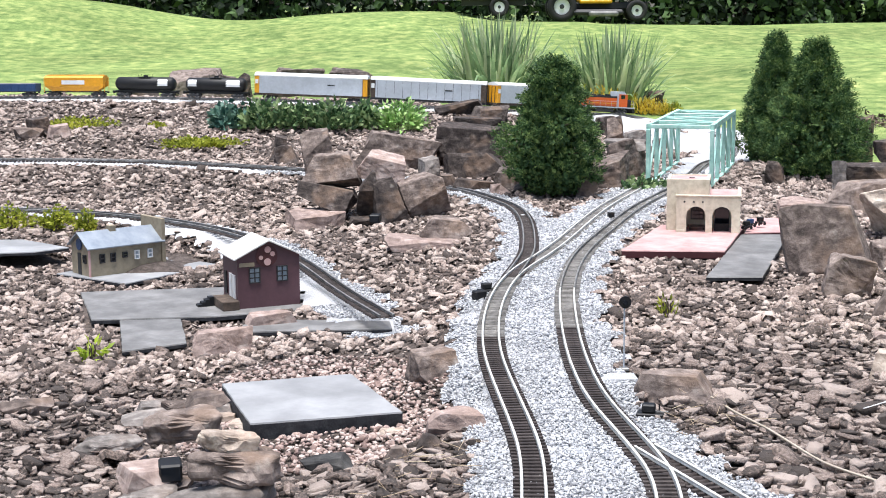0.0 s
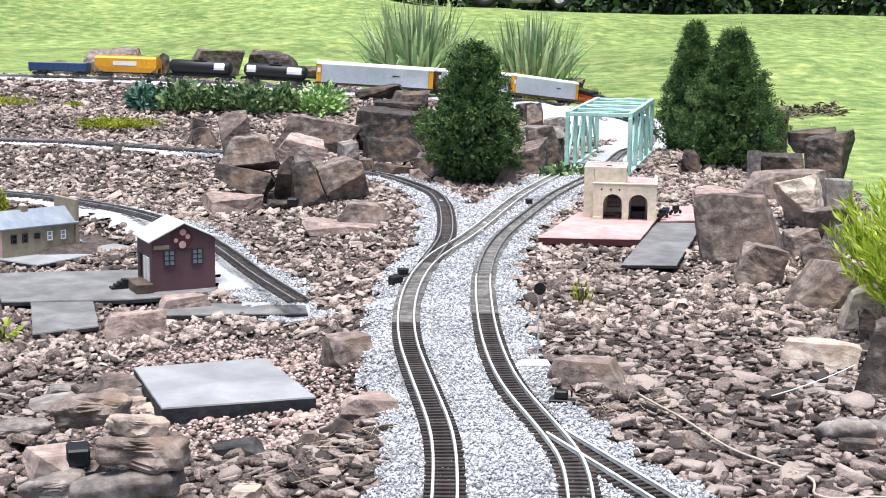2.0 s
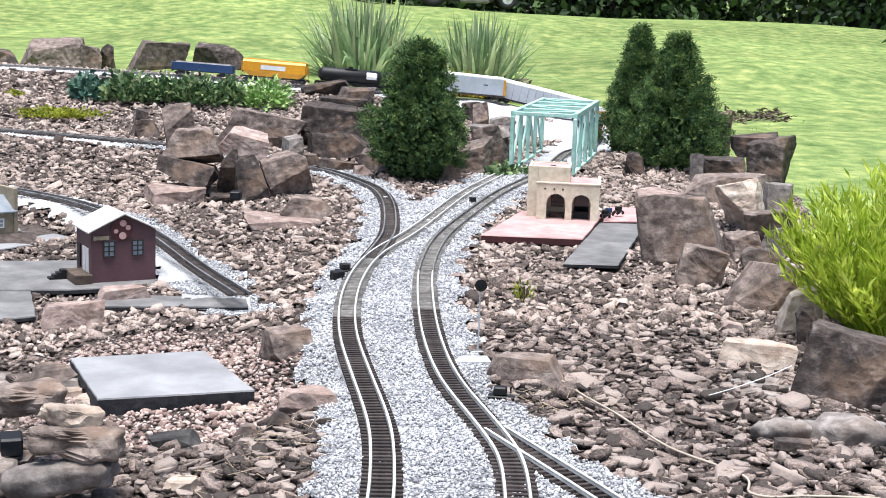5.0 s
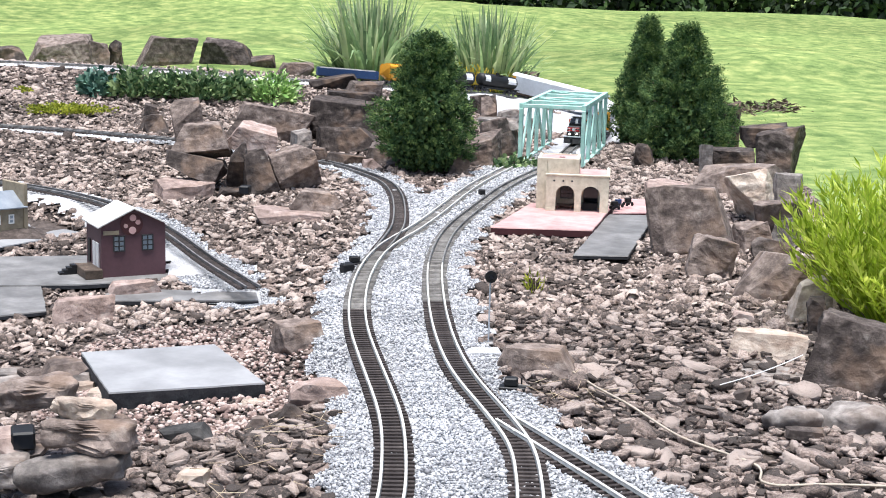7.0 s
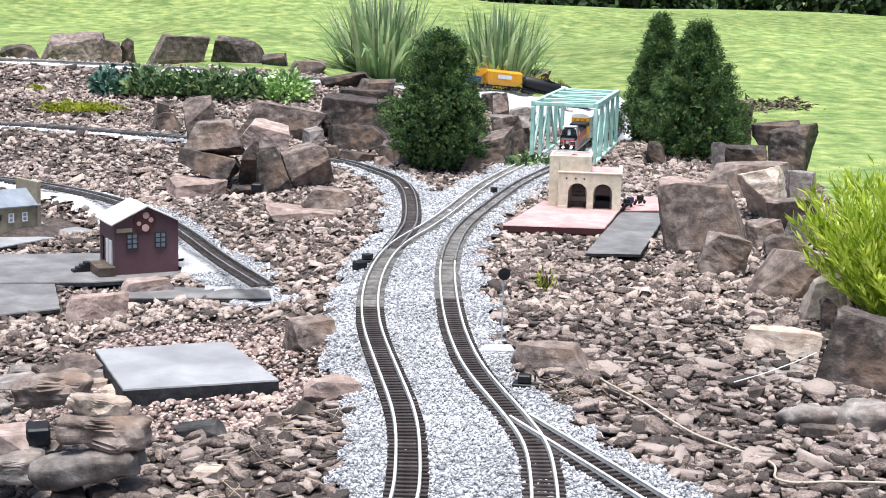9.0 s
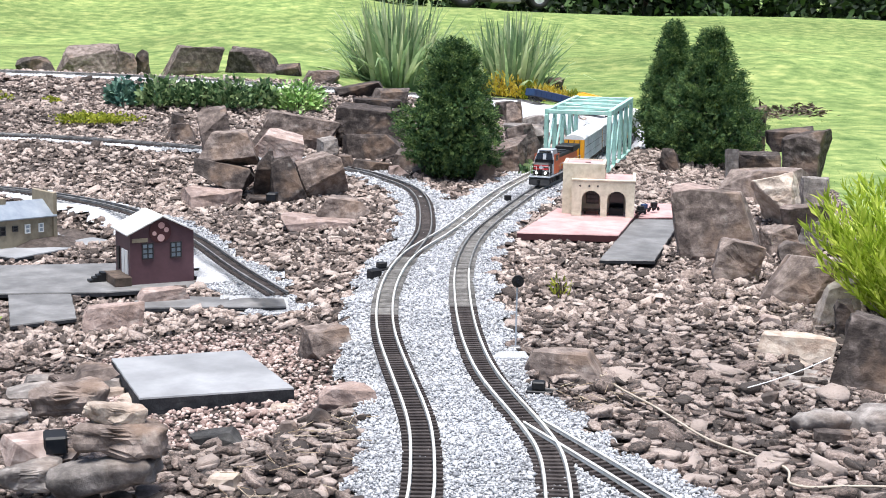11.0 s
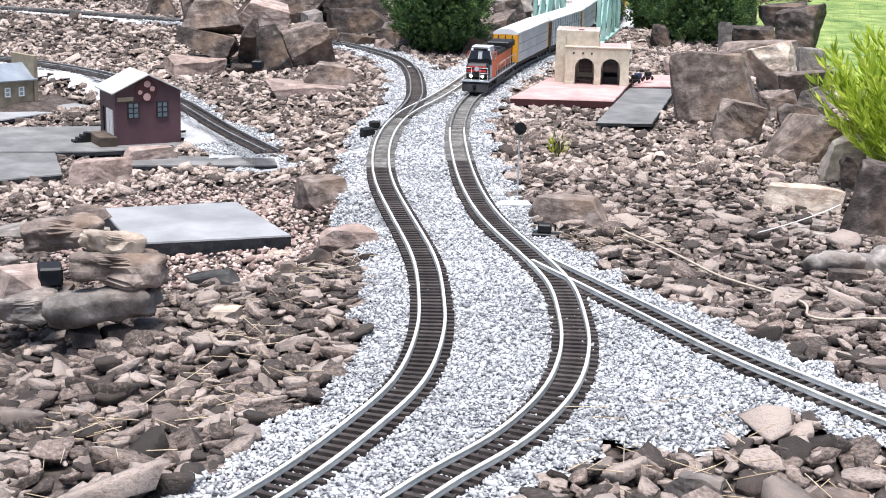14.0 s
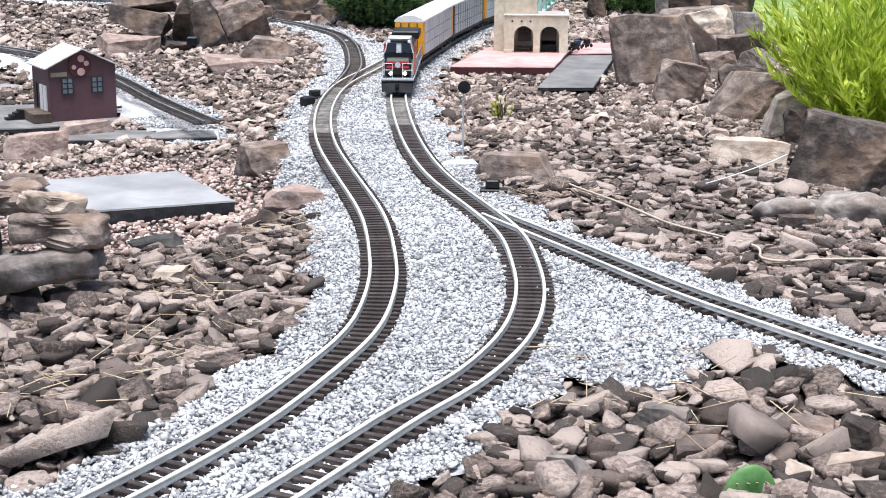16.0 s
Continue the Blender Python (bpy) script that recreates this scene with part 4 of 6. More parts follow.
def build_shed():
    sh = gable_house("maroon_shed", pose(-0.418, 4.99, -0.085, 0, 0, 21) @ Matrix.Scale(1.13, 4), "dark maroon model engine shed with pale gable roof", 0.196, 0.165, 0.155, 0.202, M["shedred"], M["roofwhite"])
    for x in (-0.045, 0.042):
        window_panes(sh, pose(x, -0.0835, 0.078), 0.032, 0.045, 2, 3, M["dkgrey"], M["glass"])
    bm = bmesh.new()
    cyl(bm, 0.034, (-0.006, -0.083, 0.158), (-0.006, -0.086, 0.158), 28)
    disc = part("round_sign", bm, M["pinkedge"], sh, "dark round emblem board")
    for a, r in ((80, 0.01), (195, 0.0065), (275, 0.011), (15, 0.0075)):
        bm = bmesh.new()
        cx, cz = -0.006 + 0.019 * math.cos(radians(a)), 0.158 + 0.019 * math.sin(radians(a))
        cyl(bm, r, (cx, -0.0855, cz), (cx, -0.088, cz), 16)
        part("disc", bm, M["pinkboard"], disc, "pale pink disc")
    boxpart("signboard", M["tansiding"], sh, -0.092, -0.045, -0.086, -0.0825, 0.128, 0.14, label="faded plain signboard")
    for i, y in enumerate((-0.045, -0.01)):
        boxpart("door", M["white"], sh, -0.1015, -0.0975, y - 0.014, y + 0.014, 0.02, 0.1, label="white side door")
    boxpart("door", M["black"], sh, -0.1015, -0.0975, 0.035, 0.06, 0.03, 0.1, label="dark side door")
    bm = bmesh.new()
    box(bm, -0.15, -0.098, -0.1, 0.03, 0.0, 0.028, 0.002)
    part("loading_dock", bm, M["bark"], sh, "weathered brown loading dock")
    for i in range(4):
        boxpart("step", M["black"], sh, -0.165 - 0.012 * i, -0.15 - 0.012 * i, 0.03 - 0.03, 0.03, 0, 0.028 - 0.007 * i, label="dark stair step")
    for i in range(3):
        boxpart("step", M["black"], sh, 0.098, 0.128 - 0.006 * i, -0.01, 0.03, 0.008 * i, 0.007 + 0.008 * i, label="dark stair step")


build_shed()


def build_tan():
    ang = math.degrees(math.atan2(0.17, 0.224))
    tb = gable_house("tan_depot", pose(-1.04, 5.67, -0.08, 0, 0, ang - 90) @ Matrix.Scale(1.14, 4), "tan model station building with grey metal roof", 0.135, 0.27, 0.1, 0.142, M["tansiding"], M["metalroof"])
    # local -y faces the near gable end after the turn, long side is +x
    boxpart("door", M["dkgrey"], tb, -0.02, 0.004, -0.137, -0.134, 0, 0.075, label="dark grey end door")
    window_panes(tb, pose(0.035, -0.1365, 0.045), 0.018, 0.026, 2, 2, M["dkgrey"], M["glassdark"])
    bm = bmesh.new()
    cyl(bm, 0.02, (-0.005, -0.136, 0.105), (-0.005, -0.139, 0.105), 20)
    part("round_sign", bm, M["bluegon"], tb, "small round blue sign")
    for i, y in enumerate((-0.09, -0.05, -0.005, 0.04, 0.09)):
        window_panes(tb, pose(0.069, y, 0.045 + (0.01 if i == 2 else 0), 0, 0, 90), 0.016, 0.028 if i != 2 else 0.016, 1, 2, M["white"] if i > 2 else M["dkgrey"], M["glassdark"] if i < 3 else M["glass"])
    boxpart("false_front", M["tansiding"], tb, -0.075, 0.075, 0.136, 0.15, 0.0, 0.175, 0.001)
    boxpart("chimney", M["tansiding"], tb, -0.012, 0.012, -0.03, -0.006, 0.12, 0.16, 0.001)
    boxpart("corner_post", M["pinkboard"], tb, 0.066, 0.0705, -0.139, -0.133, 0, 0.1)


build_tan()


def arch_wall(bm, x0, x1, z1, y0, y1, arches, spring, seg=10):
    """A wall with arched openings, front at y0 and back at y1."""
    xs = [x0]
    for a, b in arches:
        r = (b - a) / 2
        arc = [(a + r - r * math.cos(math.pi * i / seg), spring + r * math.sin(math.pi * i / seg)) for i in range(seg + 1)]
        for y in (y0, y1):
            for (p, q), (r2, s) in zip(arc, arc[1:]):
                bm.faces.new([bm.verts.new(v) for v in ((p, y, q), (r2, y, s), (r2, y, z1), (p, y, z1))])
        for (p, q), (r2, s) in zip([(a, 0)] + arc, arc + [(b, 0)]):
            bm.faces.new([bm.verts.new(v) for v in ((p, y0, q), (r2, y0, s), (r2, y1, s), (p, y1, q))])
        xs += [a, b]
    xs.append(x1)
    for i in range(0, len(xs), 2):
        box(bm, xs[i], xs[i + 1], y0, y1, 0, z1)


def build_depot():
    dp = thing("depot", pose(1.197, 5.721, 0.03, 0, 0, -14.4), "cream stucco model depot with arched openings and pink flat roofs", "model building")
    W, D, H, T = 0.254, 0.3, 0.144, 0.208
    bm = bmesh.new()
    arch_wall(bm, 0, W, H, 0, 0.012, [(0.041, 0.117), (0.144, 0.22)], 0.067, 14)
    part("front_wall", bm, M["stucco"], dp)
    bm = bmesh.new()
    arch_wall(bm, 0.0125, D, H, -W, -W + 0.012, [(0.04, 0.09), (0.115, 0.165), (0.19, 0.24)], 0.075, 12)
    bmesh.ops.transform(bm, matrix=Matrix.Rotation(radians(90), 4, "Z"), verts=bm.verts)
    part("side_wall", bm, M["stucco"], dp)
    boxpart("side_wall", M["stucco"], dp, 0, 0.012, 0.0125, 0.0535, 0, H)
    boxpart("roof", M["pinkboard"], dp, 0.0125, W - 0.0125, 0.0125, D, H - 0.014, H - 0.002, label="pink flat roof")
    boxpart("parapet", M["stucco"], dp, -0.003, W + 0.003, -0.003, 0.012, H + 0.0005, H + 0.008, 0.002)
    boxpart("parapet", M["stucco"], dp, W - 0.012, W + 0.003, 0.0125, D, H + 0.0005, H + 0.008, 0.002)
    boxpart("pilaster", M["stucco"], dp, 0.0, 0.036, -0.004, -0.0005, 0, 0.012, 0.001)
    boxpart("back_wall", M["stucco"], dp, 0.0, W - 0.0125, D - 0.012, D, 0, H - 0.021)
    boxpart("inner_wall", M["stucco"], dp, 0.0125, W - 0.0125, 0.15, 0.158, 0, H - 0.021)
    window_panes(dp, pose(0.08, 0.147, 0.035), 0.05, 0.07, 3, 4, M["dkgrey"], M["glassdark"])
    boxpart("door", M["glassdark"], dp, 0.15, 0.21, 0.1455, 0.1495, 0, 0.09, label="dark doorway")
    boxpart("bench", M["bark"], dp, 0.045, 0.115, 0.06, 0.085, 0.012, 0.02)
    for x in (0.05, 0.105):
        boxpart("bench_leg", M["bark"], dp, x, x + 0.006, 0.062, 0.083, 0.0, 0.0118)
    boxpart("bench", M["black"], dp, 0.15, 0.21, 0.055, 0.085, 0.0, 0.028)
    # tower behind the arcade
    x0, x1, y0, y1 = -0.041, 0.13, 0.054, 0.262
    bm = bmesh.new()
    box(bm, x0, -0.0005, y0, y0 + 0.012, 0, T)
    box(bm, 0.0005, x1, y0, y0 + 0.012, H + 0.0005, T)
    part("tower_front", bm, M["stucco"], dp)
    boxpart("tower_side", M["stucco"], dp, x0, x0 + 0.012, y0 + 0.0125, y1, 0, T)
    boxpart("tower_side", M["stucco"], dp, x1 - 0.012, x1, y0 + 0.0125, y1, H + 0.0005, T)
    boxpart("tower_back", M["stucco"], dp, x0 + 0.0125, x1 - 0.0125, y1 - 0.012, y1, 0, T)
    boxpart("tower_roof", M["pinkboard"], dp, x0 + 0.0125, x1 - 0.0125, y0 + 0.0125, y1 - 0.0125, T - 0.02, T - 0.004, label="pink flat roof")
    boxpart("vent_slot", M["dkgrey"], dp, x1 + 0.0005, x1 + 0.0025, y0 + 0.03, y1 - 0.03, T - 0.024, T - 0.018)
    boxpart("vent_slot", M["dkgrey"], dp, W + 0.0005, W + 0.0025, 0.03, 0.2, H - 0.012, H - 0.006)
    for x in (0.033, 0.07, 0.105):
        cylpart("drain_hole", M["dkgrey"], dp, 0.0042, (x, 0.001, 0.124), (x, -0.0015, 0.124), 10)
    boxpart("hatch", M["dkgrey"], dp, 0.045, 0.068, 0.14, 0.15, T - 0.0035, T - 0.001)
    boxpart("hatch", M["dkgrey"], dp, 0.17, 0.2, 0.06, 0.07, H - 0.0015, H + 0.001)
    for a, lab in (((0.225, 0.04), "tiny dark cart"), ((0.255, 0.1), "tiny dark blue cart"), ((0.31, 0.15), "tiny black crate stack")):
        c = thing("luggage_cart", pose(1.27 + a[0], 5.71 + a[1], 0.032, 0, 0, 20), lab + " beside the depot wall", "cart")
        boxpart("bed", M["dkgrey"], c, -0.018, 0.018, -0.011, 0.011, 0.012, 0.016)
        boxpart("load", M["bluegon"] if "blue" in lab else M["black"], c, -0.014, 0.012, -0.009, 0.009, 0.0165, 0.034, 0.002)
        for x in (-0.013, 0.013):
            for y in (-0.012, 0.012):
                cylpart("wheel", M["black"], c, 0.007, (x, y - 0.001, 0.007), (x, y + 0.001, 0.007), 12)


build_depot()


def build_bridge():
    """Mint green truss portal bridge round the track."""
    p0, p1 = Vector((1.57, 7.43, 0)), Vector((1.968, 8.585, 0))
    d = p1 - p0
    L, ang = d.length, math.degrees(math.atan2(d.y, d.x))
    br = thing("truss_bridge", Matrix.Translation(p0) @ pose(0, 0, 0, 0, 0, ang), "weathered mint green wooden truss bridge over the track", "bridge")
    W, H, t = 0.165, 0.34, 0.011
    for s in (-1, 1):
        boxpart("bottom_chord", M["mint"], br, -0.02, L + 0.02, s * W - t, s * W + t, 0.0, 0.028, 0.002)
        boxpart("top_chord", M["mint"], br, -0.012, L + 0.012, s * W - t, s * W + t, H - 0.028, H, 0.002)
        n = 4
        for i in range(n + 1):
            x = L * i / n
            w = 0.02 if i in (0, n) else 0.014
            bm = bmesh.new()
            box(bm, x - w, x + w, s * W - t * 0.9, s * W + t * 0.9, 0.0285, H - 0.0285, 0.002)
            part("post", bm, M["mint"], br)
        for i in range(n):
            a, b = L * i / n + 0.016, L * (i + 1) / n - 0.016
            za, zb = (0.034, H - 0.034) if i < n / 2 else (H - 0.034, 0.034)
            bm = bmesh.new()
            v = Vector((b - a, 0, zb - za))
            box(bm, -v.length / 2, v.length / 2, -0.005, 0.005, -0.009, 0.009, 0.0015,
                Matrix.Translation(((a + b) / 2, s * W, (za + zb) / 2)) @ Matrix.Rotation(-math.atan2(v.z, v.x), 4, "Y"))
            part("diagonal", bm, M["mint"], br)
    for i in range(5):
        x = L * i / 4
        boxpart("cross_beam", M["mint"], br, x - 0.014, x + 0.014, -W + t, W - t, H - 0.024, H - 0.004, 0.002)
    for i in range(4):
        a, b = L * i / 4 + 0.015, L * (i + 1) / 4 - 0.015
        s = 1 if i % 2 else -1
        v = Vector((b - a, 2 * s * (W - t - 0.012), 0))
        bm = bmesh.new()
        box(bm, -v.length / 2, v.length / 2, -0.007, 0.007, 0, 0.01, 0.0015, Matrix.Translation(((a + b) / 2, 0, H - 0.018)) @ Matrix.Rotation(math.atan2(v.y, v.x), 4, "Z"))
        part("top_brace", bm, M["mint"], br)


build_bridge()


# ---- train ----
def bogie(car, x, r=0.0145, n=2, gap=0.055, mat_=None):
    bm = bmesh.new()
    L = gap * (n - 1)
    for s in (-1, 1):
        box(bm, -L / 2 - 0.02, L / 2 + 0.02, s * 0.031 - 0.003, s * 0.031 + 0.003, 0.012, 0.026, 0.002)
        for i in range(n):
            box(bm, -L / 2 + gap * i - 0.008, -L / 2 + gap * i + 0.008, s * 0.035 - 0.003, s * 0.035 + 0.003, 0.008, 0.022, 0.002)
    box(bm, -0.012, 0.012, -0.03, 0.03, 0.018, 0.034)
    bg = part("truck", bm, mat_ or M["dkgrey"], car, "dark cast truck frame", pose(x, 0, 0))
    for i in range(n):
        bm = bmesh.new()
        xx = -L / 2 + gap * i
        for s in (-1, 1):
            cyl(bm, r, (xx, s * 0.0205, r), (xx, s * 0.0255, r), 18)
            cyl(bm, r + 0.002, (xx, s * 0.0195, r), (xx, s * 0.0205, r), 18)
        cyl(bm, 0.004, (xx, -0.02, r), (xx, 0.02, r), 8)
        part("wheelset", bm, M["railgrey"], bg, "grey metal wheels")


def coupler(car, x):
    boxpart("coupler", M["black"], car, min(x, x * 1.05), max(x, x * 1.05), -0.006, 0.006, 0.024, 0.036)


def autorack(label, side, ends, band, L=0.80):
    W = 0.052
    c = thing("autorack_car", Matrix.Identity(4), label, "train car", "cars of the train")
    boxpart("sill", M["bark"] if band else M["dkgrey"], c, -L / 2, L / 2, -W + 0.004, W - 0.004, 0.03, 0.045, 0.001)
    for s in (-1, 1):
        boxpart("side_panel", side, c, -L / 2 + 0.035, L / 2 - 0.035, s * W - 0.002, s * W + 0.001, 0.0455, 0.163, label="silver perforated side panel")
    n = 13
    for i in range(n):
        x = -L / 2 + 0.05 + (L - 0.1) * i / (n - 1)
        for s in (-1, 1):
            boxpart("side_post", M["dkgrey"] if not band else M["silver"], c, x - 0.0012, x + 0.0012, s * (W + 0.001) - 0.001, s * (W + 0.001) + 0.001, 0.046, 0.163)
    for z in (0.083, 0.122):
        for s in (-1, 1):
            boxpart("deck_line", M["dkgrey"], c, -L / 2 + 0.036, L / 2 - 0.036, s * W - 0.0012, s * W + 0.0018, z - 0.0008, z + 0.0008)
    for e in (-1, 1):
        x0, x1 = sorted((e * L / 2, e * (L / 2 - 0.034)))
        boxpart("end_door", ends, c, x0, x1, -W, W, 0.0455, 0.163, 0.002)
        bm = bmesh.new()
        for k in (-0.03, 0, 0.03):
            box(bm, min(e * L / 2, e * (L / 2 + 0.003)), max(e * L / 2, e * (L / 2 + 0.003)), k - 0.002, k + 0.002, 0.05, 0.16)
        part("end_rib", bm, M["dkgrey"], c)
        bogie(c, e * (L / 2 - 0.1))
        coupler(c, e * L / 2)
    bm = bmesh.new()
    pr = [(-W - 0.002, 0.1635), (-W - 0.002, 0.17), (-W * 0.8, 0.18), (-W * 0.4, 0.186), (0, 0.188), (W * 0.4, 0.186), (W * 0.8, 0.18), (W + 0.002, 0.17), (W + 0.002, 0.1635)]
    a = [bm.verts.new((-L / 2, y, z)) for y, z in pr]
    b = [bm.verts.new((L / 2, y, z)) for y, z in pr]
    for i in range(len(pr)):
        j = (i + 1) % len(pr)
        bm.faces.new((a[i], b[i], b[j], a[j]))
    bm.faces.new(a[::-1])
    bm.faces.new(b)
    bmesh.ops.recalc_face_normals(bm, faces=bm.faces)
    part("roof", bm, M["white"], c, "white arched roof")
    boxpart("placard", M["dkgrey"], c, 0.12, 0.17, -W - 0.0035, -W - 0.002, 0.11, 0.118)
    boxpart("emblem", M["white"], c, -L / 2 + 0.006, -L / 2 + 0.028, -W - 0.004, -W - 0.001, 0.11, 0.14, label="plain pale emblem patch")
    return c


def tank_car(label, mark):
    L, r, zc = 0.47, 0.047, 0.094
    c = thing("tank_car", Matrix.Identity(4), label, "train car", "cars of the train")
    bm = bmesh.new()
    prof = [(-L / 2 + 0.012, 0.0), (-L / 2 + 0.016, r * 0.6), (-L / 2 + 0.035, r), (L / 2 - 0.035, r), (L / 2 - 0.016, r * 0.6), (L / 2 - 0.012, 0.0)]
    n = 24
    rings = [[bm.verts.new((x, q * math.cos(2 * math.pi * i / n), zc + q * math.sin(2 * math.pi * i / n))) for i in range(n)] for x, q in prof[1:-1]]
    for A, B in zip(rings, rings[1:]):
        for i in range(n):
            j = (i + 1) % n
            bm.faces.new((A[i], A[j], B[j], B[i]))
    bm.faces.new(rings[0])
    bm.faces.new(rings[-1][::-1])
    bmesh.ops.recalc_face_normals(bm, faces=bm.faces)
    part("tank", bm, M["black"], c, smooth=True)
    boxpart("sill", M["black"], c, -L / 2, L / 2, -0.018, 0.018, 0.03, 0.046)
    for e in (-1, 1):
        boxpart("end_platform", M["black"], c, min(e * L / 2, e * (L / 2 - 0.03)), max(e * L / 2, e * (L / 2 - 0.03)), -0.045, 0.045, 0.038, 0.0455)
        bogie(c, e * (L / 2 - 0.07))
        coupler(c, e * L / 2)
    cylpart("dome", M["black"], c, 0.016, (0, 0, zc + r - 0.006), (0, 0, zc + r + 0.014), 16)
    boxpart("dome_platform", M["dkgrey"], c, -0.045, 0.045, -0.03, 0.03, zc + r - 0.002, zc + r + 0.002)
    for s in (-1, 1):
        for x in (-0.042, 0.042):
            cylpart("handrail", M["dkgrey"], c, 0.0012, (x, s * 0.028, zc + r), (x, s * 0.028, zc + r + 0.02), 6)
    for x, w in mark:
        bm = bmesh.new()
        for a in (-40, -20, 0):
            y0, z0 = -(r + 0.0012) * math.cos(radians(a + 25)), zc + (r + 0.0012) * math.sin(radians(a + 25))
            y1, z1 = -(r + 0.0012) * math.cos(radians(a + 45)), zc + (r + 0.0012) * math.sin(radians(a + 45))
            bm.faces.new([bm.verts.new(v) for v in ((x, y0, z0), (x + w, y0, z0), (x + w * 0.9, y1, z1), (x + w * 0.1, y1, z1))])
        part("marking", bm, M["white"], c, "plain white marking")
    return c


def hopper_car():
    L, W = 0.46, 0.05
    c = thing("hopper_car", Matrix.Identity(4), "golden yellow covered hopper car with white lettering panel", "train car", "cars of the train")
    bm = bmesh.new()
    pr = [(-0.03, 0.04), (-W, 0.075), (-W, 0.135), (-W * 0.7, 0.15), (W * 0.7, 0.15), (W, 0.135), (W, 0.075), (0.03, 0.04)]
    xs = [(-L / 2 + 0.05, 0), (-L / 2 + 0.005, 1), (L / 2 - 0.005, 1), (L / 2 - 0.05, 0)]
    a = [bm.verts.new((-L / 2 + (0.06 if z < 0.06 else 0.012), y, z)) for y, z in pr]
    b = [bm.verts.new((L / 2 - (0.06 if z < 0.06 else 0.012), y, z)) for y, z in pr]
    for i in range(len(pr)):
        j = (i + 1) % len(pr)
        bm.faces.new((a[i], b[i], b[j], a[j]))
    bm.faces.new(a[::-1])
    bm.faces.new(b)
    bmesh.ops.recalc_face_normals(bm, faces=bm.faces)
    part("body", bm, M["yellow"], c)
    for i in range(9):
        x = -L / 2 + 0.03 + (L - 0.06) * i / 8
        bm = bmesh.new()
        for s in (-1, 1):
            box(bm, x - 0.0015, x + 0.0015, s * W - 0.0015, s * W + 0.0015, 0.076, 0.134)
        part("side_rib", bm, M["yellow"], c)
    boxpart("lettering_panel", M["white"], c, -0.09, 0.08, -W - 0.003, -W - 0.002, 0.088, 0.118, label="plain white panel")
    boxpart("roof_walk", M["yellow"], c, -L / 2 + 0.02, L / 2 - 0.02, -0.012, 0.012, 0.1505, 0.155)
    boxpart("sill", M["dkgrey"], c, -L / 2, L / 2, -0.016, 0.016, 0.03, 0.039)
    for e in (-1, 1):
        for s in (-1, 1):
            cylpart("end_post", M["yellow"], c, 0.002, (e * (L / 2 - 0.006), s * 0.045, 0.034), (e * (L / 2 - 0.006), s * 0.045, 0.135), 6)
        bogie(c, e * (L / 2 - 0.065))
        coupler(c, e * L / 2)
    return c


def gondola():
    L, W = 0.42, 0.05
    c = thing("gondola_car", Matrix.Identity(4), "low dark blue gondola car with grey load", "train car", "cars of the train")
    for s in (-1, 1):
        boxpart("side", M["bluegon"], c, -L / 2, L / 2, s * W - 0.002, s * W + 0.002, 0.04, 0.092, 0.001)
        boxpart("end", M["bluegon"], c, min(s * L / 2, s * (L / 2 - 0.004)), max(s * L / 2, s * (L / 2 - 0.004)), -W + 0.0025, W - 0.0025, 0.04, 0.092)
        bogie(c, s * (L / 2 - 0.065))
        coupler(c, s * L / 2)
        for i in range(8):
            x = -L / 2 + 0.02 + (L - 0.04) * i / 7
            boxpart("rib", M["bluegon"], c, x - 0.002, x + 0.002, s * (W + 0.0035) - 0.0012, s * (W + 0.0035) + 0.0012, 0.042, 0.09)
    boxpart("floor_pan", M["dkgrey"], c, -L / 2 + 0.005, L / 2 - 0.005, -W + 0.003, W - 0.003, 0.034, 0.05)
    boxpart("load", M["foam"], c, -L / 2 + 0.02, L / 2 - 0.02, -W + 0.006, W - 0.006, 0.0505, 0.096, 0.004)
    return c


